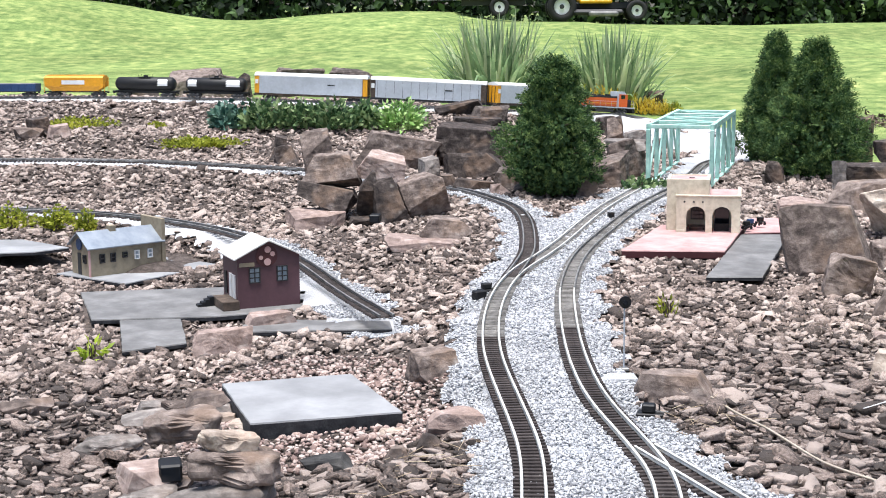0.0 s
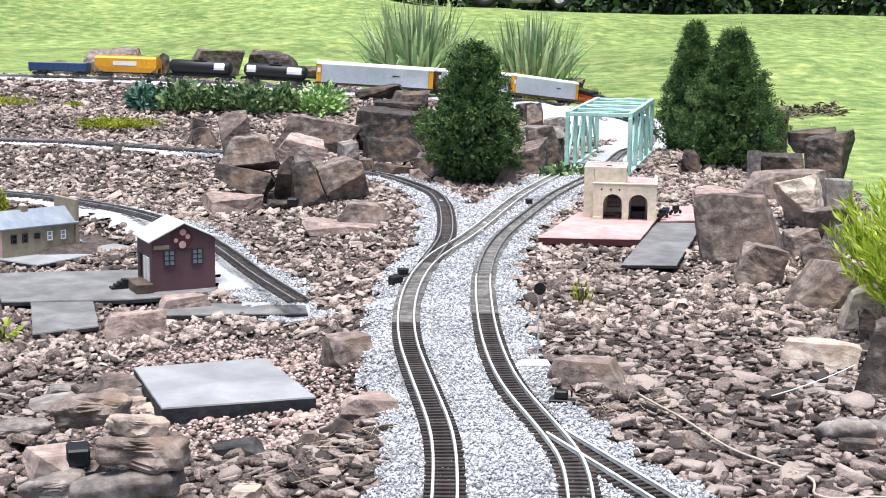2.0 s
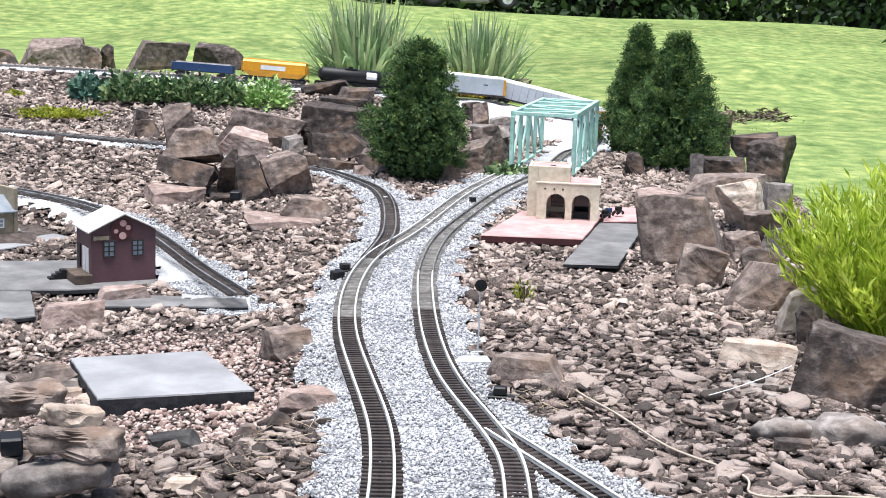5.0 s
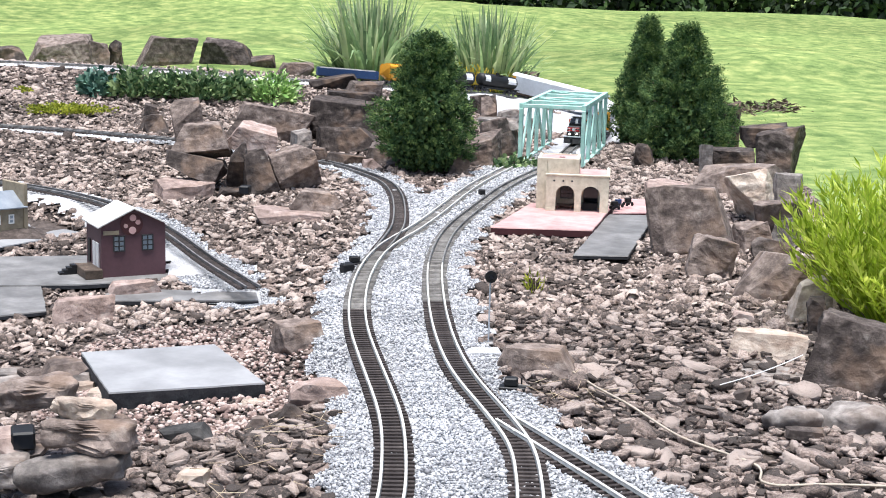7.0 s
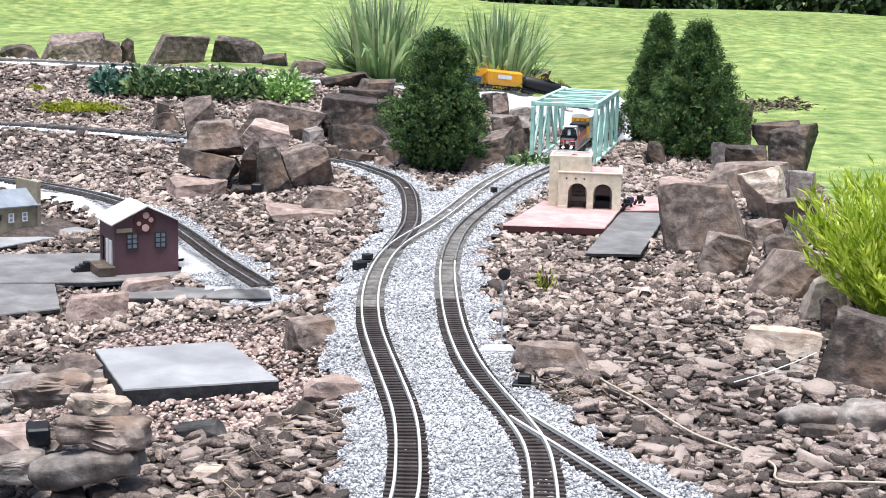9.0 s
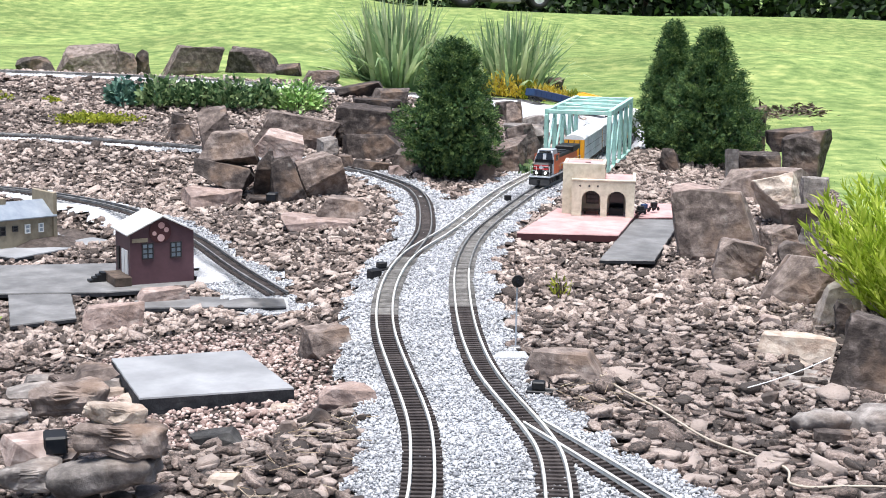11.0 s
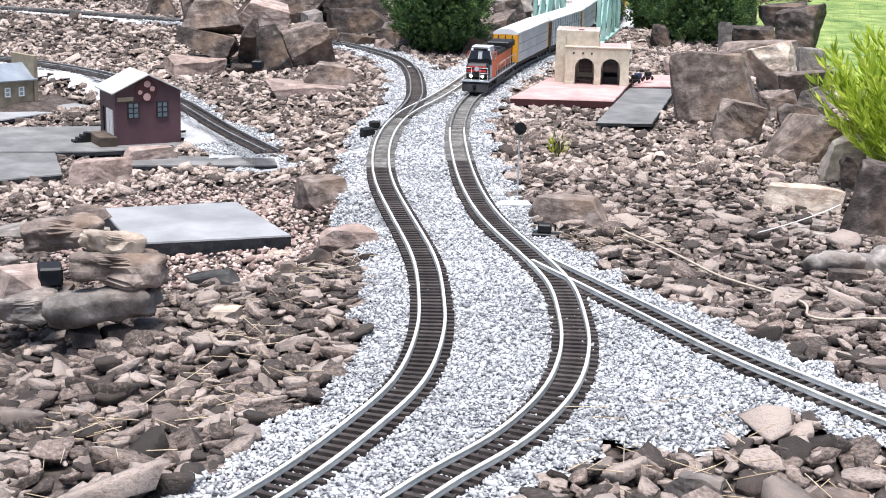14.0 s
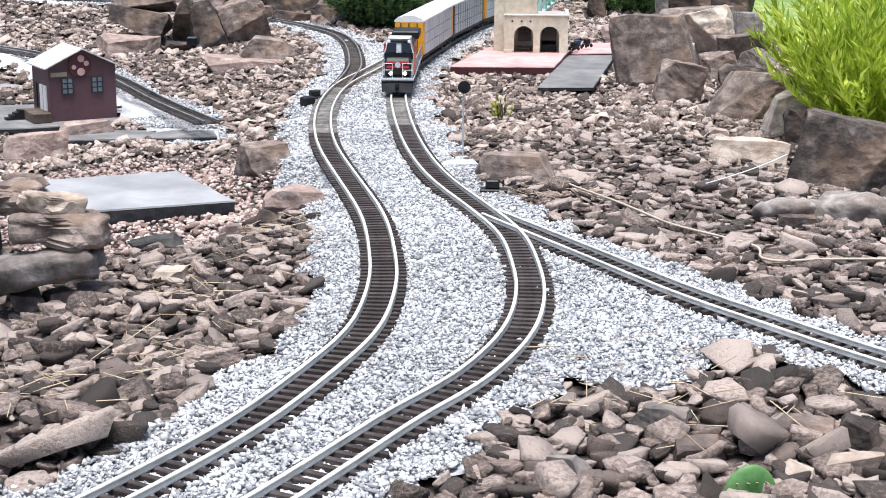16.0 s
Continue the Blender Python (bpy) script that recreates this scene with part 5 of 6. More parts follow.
def locomotive():
    """Nose points to +x."""
    L = 0.70
    c = thing("diesel_locomotive", Matrix.Identity(4), "orange black and red diesel locomotive with lit headlights", "locomotive", "cars of the train")
    boxpart("underframe", M["dkgrey"], c, -L / 2, L / 2, -0.05, 0.05, 0.036, 0.05, 0.002, "dark frame with silver edge")
    bm = bmesh.new()
    for s in (-1, 1):
        box(bm, -L / 2, L / 2, s * 0.0508 - 0.0008, s * 0.0508 + 0.0008, 0.043, 0.0495)
    part("sill_stripe", bm, M["silver"], c)
    boxpart("hood", M["orange"], c, -L / 2 + 0.03, 0.155, -0.034, 0.034, 0.0505, 0.128, 0.004)
    boxpart("hood_stripe", M["black"], c, -L / 2 + 0.028, 0.156, -0.0348, 0.0348, 0.112, 0.1295, 0.004)
    boxpart("hood_stripe", M["yellow"], c, -L / 2 + 0.03, 0.155, -0.0347, 0.0347, 0.072, 0.076)
    boxpart("radiator", M["black"], c, -L / 2 + 0.03, -L / 2 + 0.19, -0.047, 0.047, 0.124, 0.15, 0.004, "black flared radiator section")
    for x in (-0.1, 0.0):
        cylpart("fan", M["dkgrey"], c, 0.024, (x, 0, 0.1285), (x, 0, 0.136), 20)
    boxpart("exhaust_stack", M["black"], c, 0.06, 0.1, -0.012, 0.012, 0.1285, 0.142)
    # cab
    bm = bmesh.new()
    pr = [(0.157, 0.0505), (0.262, 0.0505), (0.262, 0.118), (0.248, 0.156), (0.24, 0.162), (0.157, 0.162)]
    a = [bm.verts.new((x, -0.048 if z < 0.15 else -0.036, z)) for x, z in pr]
    b = [bm.verts.new((x, 0.048 if z < 0.15 else 0.036, z)) for x, z in pr]
    for i in range(len(pr)):
        j = (i + 1) % len(pr)
        bm.faces.new((a[i], a[j], b[j], b[i]))
    bm.faces.new(a[::-1])
    bm.faces.new(b)
    bmesh.ops.recalc_face_normals(bm, faces=bm.faces)
    cab = part("cab", bm, M["silver"], c, "pale cab with orange sides")
    for s in (-1, 1):
        boxpart("side_panel", M["orange"], cab, 0.158, 0.261, min(s * 0.0482, s * 0.0488), max(s * 0.0482, s * 0.0488), 0.051, 0.146)
    boxpart("cab_front", M["black"], cab, 0.2622, 0.264, -0.046, 0.046, 0.1, 0.121)
    boxpart("cab_roof", M["silver"], cab, 0.16, 0.244, -0.037, 0.037, 0.1623, 0.166, 0.002, "pale grey cab roof")
    for s in (-1, 1):
        bm = bmesh.new()
        vs = [(0.2635, s * 0.008, 0.122), (0.2635, s * 0.043, 0.122), (0.2515, s * 0.036, 0.15), (0.2515, s * 0.008, 0.15)]
        bm.faces.new([bm.verts.new((x, y, z)) for x, y, z in vs])
        r = bmesh.ops.extrude_face_region(bm, geom=bm.faces[:])
        bmesh.ops.translate(bm, vec=(0.002, 0, 0.001), verts=[g for g in r["geom"] if isinstance(g, bmesh.types.BMVert)])
        part("windscreen", bm, M["glassdark"], cab, "dark windscreen pane")
        boxpart("side_window", M["glassdark"], cab, 0.18, 0.23, min(s * 0.0489, s * 0.0497), max(s * 0.0489, s * 0.0497), 0.112, 0.14)
        boxpart("windscreen_frame", M["white"], cab, 0.2638, 0.2655, min(s * 0.006, s * 0.002), max(s * 0.006, s * 0.002), 0.12, 0.145)
    boxpart("number_board", M["black"], cab, 0.249, 0.2535, -0.028, 0.028, 0.152, 0.1605, 0.001, "pale lit board over the windscreen")
    # nose
    bm = bmesh.new()
    box(bm, 0.2645, 0.322, -0.042, 0.042, 0.0505, 0.108, 0.008)
    nose = part("nose", bm, M["black"], c, "black nose with red bands")
    for z in (0.082, 0.096):
        boxpart("red_band", M["red"], nose, 0.3222, 0.3235, -0.036, 0.036, z - 0.004, z + 0.004)
    bm = bmesh.new()
    cyl(bm, 0.009, (0.3237, 0, 0.089), (0.325, 0, 0.089), 20)
    part("emblem", bm, M["silver"], nose, "plain round pale emblem")
    for y in (-0.022, 0.022):
        cylpart("headlight", M["lamp"], nose, 0.0055, (0.3225, y, 0.062), (0.326, y, 0.062), 14, label="lit round headlight")
    # front platform, plow and rails
    boxpart("anticlimber", M["silver"], c, L / 2 + 0.0005, L / 2 + 0.006, -0.05, 0.05, 0.044, 0.05)
    bm = bmesh.new()
    vs = [(0.352, -0.05, 0.036), (0.352, 0.05, 0.036), (0.362, 0.048, 0.008), (0.368, 0, 0.007), (0.362, -0.048, 0.008), (0.356, 0, 0.036)]
    q = [bm.verts.new(v) for v in vs]
    bm.faces.new((q[0], q[5], q[3], q[4]))
    bm.faces.new((q[5], q[1], q[2], q[3]))
    r = bmesh.ops.extrude_face_region(bm, geom=bm.faces[:])
    bmesh.ops.translate(bm, vec=(-0.005, 0, 0), verts=[g for g in r["geom"] if isinstance(g, bmesh.types.BMVert)])
    part("snowplow", bm, M["black"], c, "black plow under the nose")
    boxpart("pilot", M["black"], c, 0.33, 0.352, -0.048, 0.048, 0.012, 0.0355)
    boxpart("coupler", M["black"], c, 0.353, 0.375, -0.006, 0.006, 0.024, 0.036)
    for s in (-1, 1):
        bm = bmesh.new()
        for x0, x1 in ((0.33, 0.345),):
            cyl(bm, 0.0008, (0.345, s * 0.046, 0.05), (0.345, s * 0.046, 0.095), 6)
            cyl(bm, 0.0008, (0.345, s * 0.046, 0.095), (0.345, s * 0.016, 0.095), 6)
            cyl(bm, 0.0008, (0.345, s * 0.016, 0.05), (0.345, s * 0.016, 0.095), 6)
            cyl(bm, 0.0008, (0.345, s * 0.046, 0.075), (0.345, s * 0.016, 0.075), 6)
        part("front_railing", bm, M["white"], c, "thin white railing")
        bm = bmesh.new()
        for i in range(8):
            x = -L / 2 + 0.02 + i * 0.066
            cyl(bm, 0.001, (x, s * 0.049, 0.05), (x, s * 0.049, 0.09), 5)
        cyl(bm, 0.001, (-L / 2 + 0.02, s * 0.049, 0.09), (-L / 2 + 0.02 + 7 * 0.066, s * 0.049, 0.09), 5)
        part("side_railing", bm, M["silver"], c)
    boxpart("fuel_tank", M["dkgrey"], c, -0.11, 0.11, -0.042, 0.042, 0.01, 0.0355, 0.005)
    bogie(c, 0.22, 0.017, 3, 0.046)
    bogie(c, -0.22, 0.017, 3, 0.046)
    boxpart("coupler", M["black"], c, -0.37, -0.3505, -0.006, 0.006, 0.024, 0.036)
    return c


TRAIN_CARS = [(locomotive(), 0.70),
              (autorack("white and silver autorack car with yellow ends", M["silver"], M["yellow"], True), 0.80),
              (autorack("silver autorack car with dark posts and dark ends", M["silver"], M["bark"], False, 0.80), 0.80),
              (autorack("white and silver autorack car with yellow ends, third in line", M["silver"], M["yellow"], True), 0.80),
              (tank_car("black tank car with white markings", [(-0.2, 0.07), (0.08, 0.11)]), 0.47),
              (tank_car("black tank car with a white marking at one end", [(0.1, 0.08)]), 0.47),
              (hopper_car(), 0.46),
              (gondola(), 0.42)]
# seconds and arc position of the nose
NOSE = [(0, 6.4), (1.5, 7.16), (3.5, 8.12), (5, 8.82), (9, 10.7), (12.5, 12.32), (16, 13.84)]


def on_line(s):
    """Point of the train's line at arc position s, also before its start."""
    i = s / 0.02
    if i < 0:
        return TRAIN[0] + (TRAIN[1] - TRAIN[0]) * i
    i = min(i, len(TRAIN) - 1.001)
    k = int(i)
    return TRAIN[k] + (TRAIN[k + 1] - TRAIN[k]) * (i - k)


def car_pose(s_mid, half):
    a, b = on_line(s_mid + half), on_line(s_mid - half)
    d = Vector(a - b).normalized()
    x, z = d, Vector((0, 0, 1))
    y = z.cross(x).normalized()
    z = x.cross(y)
    m = Matrix((x, y, z)).transposed().to_4x4()
    p = (a + b) / 2
    return Matrix.Translation((p[0], p[1], p[2] + ZT + 0.0178)) @ m


def motions():
    times = [i * 0.25 for i in range(65)]
    for k, (car, L) in enumerate(TRAIN_CARS):
        back = sum(l + 0.022 for _, l in TRAIN_CARS[:k]) + 0.034 * max(0, k - 3) + L / 2
        rows = []
        for t in times:
            s = np.interp(t, [n[0] for n in NOSE], [n[1] for n in NOSE])
            rows.append((t, car_pose(s - back, L / 2 - 0.09)))
        walk(car, rows)


# ---- plants ----
def leaf_shape(w, droop=0.2, seg=1):
    """One pointed leaf of unit length along +y, quads as two triangles."""
    V = np.array([(0, 0, 0), (-w, 0.45, 0.06), (w, 0.45, 0.06), (0, 1, -droop)])
    return V, np.array([(0, 2, 1), (1, 2, 3)])


def leaves(name, P, D, S, w, material, rng, droop=0.15):
    """Leaves at P pointing along D with length S, joined in one mesh."""
    D = D / np.linalg.norm(D, axis=1)[:, None]
    up = rng.normal(0, 1, D.shape)
    X = np.cross(D, up)
    X /= np.linalg.norm(X, axis=1)[:, None] + 1e-9
    Z = np.cross(X, D)
    V, Fc = leaf_shape(w, droop)
    W = P[:, None, :] + S[:, None, None] * (V[None, :, 0:1] * X[:, None] + V[None, :, 1:2] * D[:, None] + V[None, :, 2:3] * Z[:, None])
    F2 = (Fc[None] + (np.arange(len(P)) * 4)[:, None, None]).reshape(-1, 3)
    return mesh_np(name, W.reshape(-1, 3), F2, material)


def conifer(x, y, z, h, r, seed, label, cone=False):
    """Dwarf spruce: tapered trunk, limbs, and an egg-shaped crown of many needle tufts."""
    rng = np.random.default_rng(seed)
    th = thing("dwarf_spruce", pose(x, y, z), label, "tree")
    bm = bmesh.new()
    cyl(bm, 0.022, (0, 0, -0.02), (0, 0, h * 0.9), 10, 0.004)
    for i in range(26):
        a, q = rng.uniform(0, 6.28), 0.12 + 0.75 * i / 26
        rr = r * crown_r(q, cone) * 0.8
        cyl(bm, 0.006, (0, 0, h * q), (rr * math.cos(a), rr * math.sin(a), h * (q + 0.06)), 5, 0.002)
    part("trunk", bm, M["bark"], th)
    nb = int(330 * (h / 0.75) ** 2)
    q = rng.uniform(0.07, 1, nb) ** 0.85
    a = rng.uniform(0, 2 * np.pi, nb)
    rad = np.array([crown_r(v, cone) for v in q]) * r * (1 + 0.1 * np.sin(3 * a + 9 * q + seed) + rng.normal(0, 0.09, nb))
    C = np.column_stack([rad * np.cos(a) * 0.86, rad * np.sin(a) * 0.86, h * q])
    per = 95
    out = np.column_stack([np.cos(a), np.sin(a), 0.55 + 0 * a])
    P = np.repeat(C, per, 0) + np.repeat(out, per, 0) * rng.uniform(-0.012, 0.02, nb * per)[:, None] + rng.normal(0, 0.011 * (h / 0.75), (nb * per, 3))
    D = np.repeat(out, per, 0) + rng.normal(0, 0.55, (nb * per, 3))
    o = leaves("crown", P, D, rng.uniform(0.011, 0.022, nb * per), 0.15, M["leafdark"], rng)
    o.parent = th
    # inner shade of twigs keeps the crown from being see-through
    n = 15000
    q = rng.uniform(0.05, 0.96, n)
    a = rng.uniform(0, 2 * np.pi, n)
    rad = np.array([crown_r(v, cone) for v in q]) * r * rng.uniform(0.15, 0.8, n)
    P = np.column_stack([rad * np.cos(a), rad * np.sin(a), h * q])
    o = leaves("crown_core", P, rng.normal(0, 1, (n, 3)), rng.uniform(0.018, 0.034, n), 0.35, M["leafdark"], rng)
    o.parent = th
    return th


def crown_r(q, cone=False):
    """Outline of an egg-shaped crown, 1 at its widest."""
    if cone:
        return float(np.interp(q, [0, 0.05, 0.14, 0.3, 0.5, 0.7, 0.86, 0.95, 1], [0.4, 0.8, 0.98, 1.0, 0.76, 0.5, 0.27, 0.14, 0.03]))
    return float(np.interp(q, [0, 0.06, 0.15, 0.28, 0.42, 0.52, 0.6, 0.68, 0.85, 0.95, 1], [0.35, 0.62, 0.84, 0.97, 1.0, 0.9, 0.7, 0.6, 0.44, 0.26, 0.08]))


def bush(name, x, y, z, w, h, n, size, material, seed, label, lw=0.28, d=None, up=0.6):
    """Low shrub: short stems with leaves through a dome."""
    rng = np.random.default_rng(seed)
    d = d or w
    th = thing(name, pose(x, y, z), label, "plant")
    bm = bmesh.new()
    for _ in range(14):
        a, q = rng.uniform(0, 6.28), rng.uniform(0.2, 0.8)
        cyl(bm, 0.003, (0.2 * w * math.cos(a) * q, 0.2 * d * math.sin(a) * q, -0.01), (0.42 * w * math.cos(a) * q, 0.42 * d * math.sin(a) * q, h * 0.7), 5, 0.0015)
    part("branchwork", bm, M["bark"], th)
    a, q, t = rng.uniform(0, 6.28, n), np.sqrt(rng.uniform(0, 1, n)), rng.uniform(0, 1, n)
    lump = 1 + 0.25 * np.sin(a * 3 + seed) * q + 0.15 * np.sin(a * 7)
    P = np.column_stack([0.5 * w * q * np.cos(a) * lump, 0.5 * d * q * np.sin(a) * lump, h * t * (1 - 0.6 * q ** 2) * lump])
    D = np.column_stack([np.cos(a) * q, np.sin(a) * q, np.full(n, up)]) + rng.normal(0, 0.5, (n, 3))
    o = leaves("foliage", P, D, size * rng.uniform(0.6, 1.3, n), lw, material, rng)
    o.parent = th
    return th


def sword_clump(x, y, z, h, n, seed, label, spread=0.9):
    """Clump of long sword leaves, each a bent ribbon of four segments."""
    rng = np.random.default_rng(seed)
    th = thing("sword_leaf_clump", pose(x, y, z), label, "plant")
    V, Fc = [], []
    for i in range(n):
        a = rng.uniform(0, 6.28)
        b = rng.uniform(0, 0.3)
        px, py = b * math.cos(a), b * math.sin(a)
        L, lean, bend = h * rng.uniform(0.6, 1.08), abs(rng.normal(0, spread)) * 0.55, rng.uniform(0.1, 0.8)
        w = 0.019 * rng.uniform(0.7, 1.3)
        sx, sy = -math.sin(a), math.cos(a)
        base = len(V)
        pos = np.array([px, py, -0.02])
        th_a = lean * 1.0
        for k in range(6):
            ww = w * (1 - (k / 5) ** 2.2) + 0.001
            V += [pos - np.array([sx, sy, 0]) * ww, pos + np.array([sx, sy, 0]) * ww]
            th_a += bend * (k / 5) ** 2 * lean * 1.6
            pos = pos + L / 5 * np.array([math.cos(a) * math.sin(th_a), math.sin(a) * math.sin(th_a), math.cos(th_a)])
        for k in range(5):
            Fc.append((base + 2 * k, base + 2 * k + 1, base + 2 * k + 3, base + 2 * k + 2))
    V, Fc = np.array(V), np.array(Fc)
    for i in range(110):
        o = mesh_np("sword_leaf", V[12 * i:12 * i + 12], Fc[5 * i:5 * i + 5] - 12 * i, M["spear"])
        o.parent = th
    o = mesh_np("inner_foliage", V[12 * 110:], Fc[5 * 110:] - 12 * 110, M["spear"])
    o.parent = th
    o["kind"] = "stuff"
    return th


def gz(x, y):
    return float(land(x, y)[0])


conifer(0.868, 7.12, gz(0.868, 7.12) + 0.0, 0.69, 0.275, 1, "dark green egg-shaped dwarf spruce growing among dark rocks")
conifer(2.36, 7.7, gz(2.36, 7.7) - 0.03, 0.76, 0.31, 2, "dark green conical dwarf spruce beside the depot rocks", True)
conifer(2.42, 8.7, gz(2.42, 8.7) - 0.03, 0.81, 0.23, 3, "dark green narrow dwarf spruce behind the bridge", True)
sword_clump(0.95, 11.7, gz(0.95, 11.7), 0.72, 380, 4, "pale green clump of arching sword-shaped leaves behind the track")
sword_clump(2.0, 12.3, gz(2.0, 12.3), 0.68, 340, 5, "pale green clump of sword-shaped leaves by the lawn")
for i, (px, py, s) in enumerate(((-0.95, 9.3, 0.26), (-0.72, 9.28, 0.3), (-0.5, 9.3, 0.3), (-0.27, 9.25, 0.28), (-0.1, 9.3, 0.2))):
    bush("shrub", px, py, gz(px, py), s, 0.15 + 0.03 * (i % 2), 700, 0.045, M["leafblue"] if i == 0 else M["leafmid"], 20 + i, "low green leafy shrub beside the back line" if i else "blue-green leafy plant beside the back line", 0.32)
bush("shrub", 0.14, 9.25, gz(0.14, 9.25), 0.3, 0.17, 900, 0.05, M["leaffresh"], 31, "bright green feathery shrub beside the back line", 0.2)
bush("groundcover_patch", -1.1, 8.72, gz(-1.1, 8.72), 0.46, 0.05, 1500, 0.02, M["leaflime"], 32, "flat yellow-green groundcover patch on the stones", 0.4, 0.26)
bush("groundcover_patch", -1.95, 9.45, gz(-1.95, 9.45), 0.4, 0.06, 900, 0.02, M["leaflime"], 33, "low yellow-green groundcover on the stones", 0.4, 0.3)
bush("groundcover_patch", -1.42, 9.4, gz(-1.42, 9.4), 0.1, 0.04, 200, 0.02, M["leaflime"], 36, "tiny yellow-green groundcover tuft on the stones", 0.4)
for i, (px, py, s) in enumerate(((-1.62, 6.35, 0.18), (-1.42, 6.35, 0.14), (-1.27, 6.25, 0.07))):
    bush("groundcover_patch", px, py, gz(px, py), s, 0.09, 500, 0.022, M["leaflime"], 40 + i, "yellow-green tufted plant beside the siding", 0.3)
bush("weed", 0.88, 4.3, gz(0.88, 4.3), 0.06, 0.07, 46, 0.028, M["leaflime"], 50, "small bright yellow-green weed in the stones", 0.16, up=1.2)
bush("weed", -0.87, 4.25, gz(-0.87, 4.25), 0.07, 0.07, 50, 0.03, M["leafbright"], 51, "small green weed in the stones", 0.2)
bush("creeper", 1.36, 7.42, gz(1.36, 7.42), 0.26, 0.06, 350, 0.035, M["leafmid"], 52, "dark green creeper at the bridge foot", 0.35)
for i in range(9):
    px, py = 1.72 + 0.09 * i, 12.0 - 0.02 * i
    bush("yellow_flower_clump", px, py, gz(px, py), 0.16, 0.2 - 0.012 * i, 260, 0.035, M["petal"] if i % 4 else M["leaflime"], 60 + i, "clump of yellow flower plumes by the lawn", 0.2, up=2.0)
bush("lawn_mound", 12.6, 22.5, gz(12.6, 22.5) - 0.05, 3.2, 0.55, 2600, 0.16, M["leafmid"], 81, "rough green grassy mound at the lawn's edge", 0.2, 1.6)


def clippings():
    """Dark dry clippings lying on the lawn."""
    rng = np.random.default_rng(83)
    n = 700
    u = rng.uniform(0, 1, n)
    x, y = 3.35 + 1.0 * u + rng.normal(0, 0.07, n), 10.75 + 0.5 * u + rng.normal(0, 0.12, n) + 0.15 * np.sin(u * 14)
    P = np.column_stack([x, y, land(x, y) + 0.012])
    D = np.column_stack([rng.normal(0, 1, n), rng.normal(0, 1, n), rng.normal(0.1, 0.2, n)])
    tagged(leaves("grass_clippings", P, D, rng.uniform(0.03, 0.08, n), 0.12, M["bark"], rng), "dark dry clippings lying on the lawn", "clippings", kind="stuff")


clippings()


# feathery bush on the near side
def feather_bush(x, y, z, h, r, n, seed):
    rng = np.random.default_rng(seed)
    th = thing("feathery_bush", pose(x, y, z), "bright green feathery bush with narrow leaves behind the rocks", "plant")
    bm = bmesh.new()
    P, D = [], []
    for i in range(n):
        a, q = rng.uniform(0, 6.28), math.sqrt(rng.uniform(0, 1))
        tip = Vector((r * q * math.cos(a), r * q * math.sin(a), h * rng.uniform(0.45, 1.05) * (1 - 0.35 * q)))
        root = Vector((0.12 * math.cos(a) * q, 0.12 * math.sin(a) * q, -0.03))
        cyl(bm, 0.0022, root, tip, 5, 0.0008)
        d = (tip - root)
        for k in range(38):
            u = rng.uniform(0.2, 1)
            P.append(root + d * u)
            b = rng.uniform(0, 6.28)
            D.append(d.normalized() * 0.9 + Vector((math.cos(b), math.sin(b), 0.3)) * 0.55)
    part("branchwork", bm, M["leafbright"], th)
    o = leaves("foliage", np.array([p[:] for p in P]), np.array([q[:] for q in D]), rng.uniform(0.03, 0.06, len(P)), 0.09, M["leafbright"], rng)
    o.parent = th


feather_bush(1.86, 3.8, gz(1.78, 3.75) + 0.05, 0.47, 0.38, 330, 70)


def cactus():
    th = thing("prickly_pear", pose(0.533, 1.47, -0.03), "green prickly pear cactus pad among stones", "cactus")
    bm = bmesh.new()
    bmesh.ops.create_uvsphere(bm, u_segments=20, v_segments=14, radius=1, matrix=Matrix.Translation((0, 0, 0.03)) @ Matrix.Diagonal((0.032, 0.009, 0.04, 1)))
    part("pad", bm, M["cactus"], th, smooth=True)
    rng = random.Random(4)
    for i in range(5):
        for j in range(4):
            x, z = -0.022 + 0.011 * i + 0.004 * (j % 2), 0.006 + 0.015 * j
            if (x / 0.03) ** 2 + ((z - 0.03) / 0.037) ** 2 < 0.85:
                cylpart("spine", M["straw"], th, 0.0012, (x, -0.006, z), (x + rng.uniform(-0.003, 0.003), -0.013, z + 0.003), 5, 0.0002)


cactus()


# ---- lineside fittings ----
def switch_machine(x, y, rz, label):
    th = thing("switch_machine", pose(x, y, gz(x, y) + 0.016, 0, 0, rz), label, "switch machine")
    boxpart("base", M["black"], th, -0.03, 0.03, -0.016, 0.016, 0, 0.01, 0.002)
    boxpart("motor_box", M["black"], th, -0.018, 0.012, -0.012, 0.012, 0.0105, 0.03, 0.003)
    boxpart("throw_bar", M["railgrey"], th, 0.013, 0.04, -0.003, 0.003, 0.0105, 0.014)
    cylpart("target_post", M["black"], th, 0.002, (0.02, 0.008, 0.01), (0.02, 0.008, 0.028), 8)


switch_machine(0.345, 4.6, 20, "small black switch machine beside the turnout")
switch_machine(0.595, 3.09, -15, "black switch machine on the ballast by the turnout")
b = thing("black_marker_block", pose(1.02, 6.26, 0.012, 0, 0, 10), "small black block standing on the ballast between tracks", "block")
boxpart("block", M["black"], b, -0.014, 0.014, -0.012, 0.012, 0, 0.03, 0.003)
b = thing("wedge_block", pose(0.315, 4.53, 0.0, 0, 0, 30), "black wedge block beside the turnout", "block")
boxpart("block", M["black"], b, -0.022, 0.022, -0.014, 0.014, 0, 0.03, 0.004)


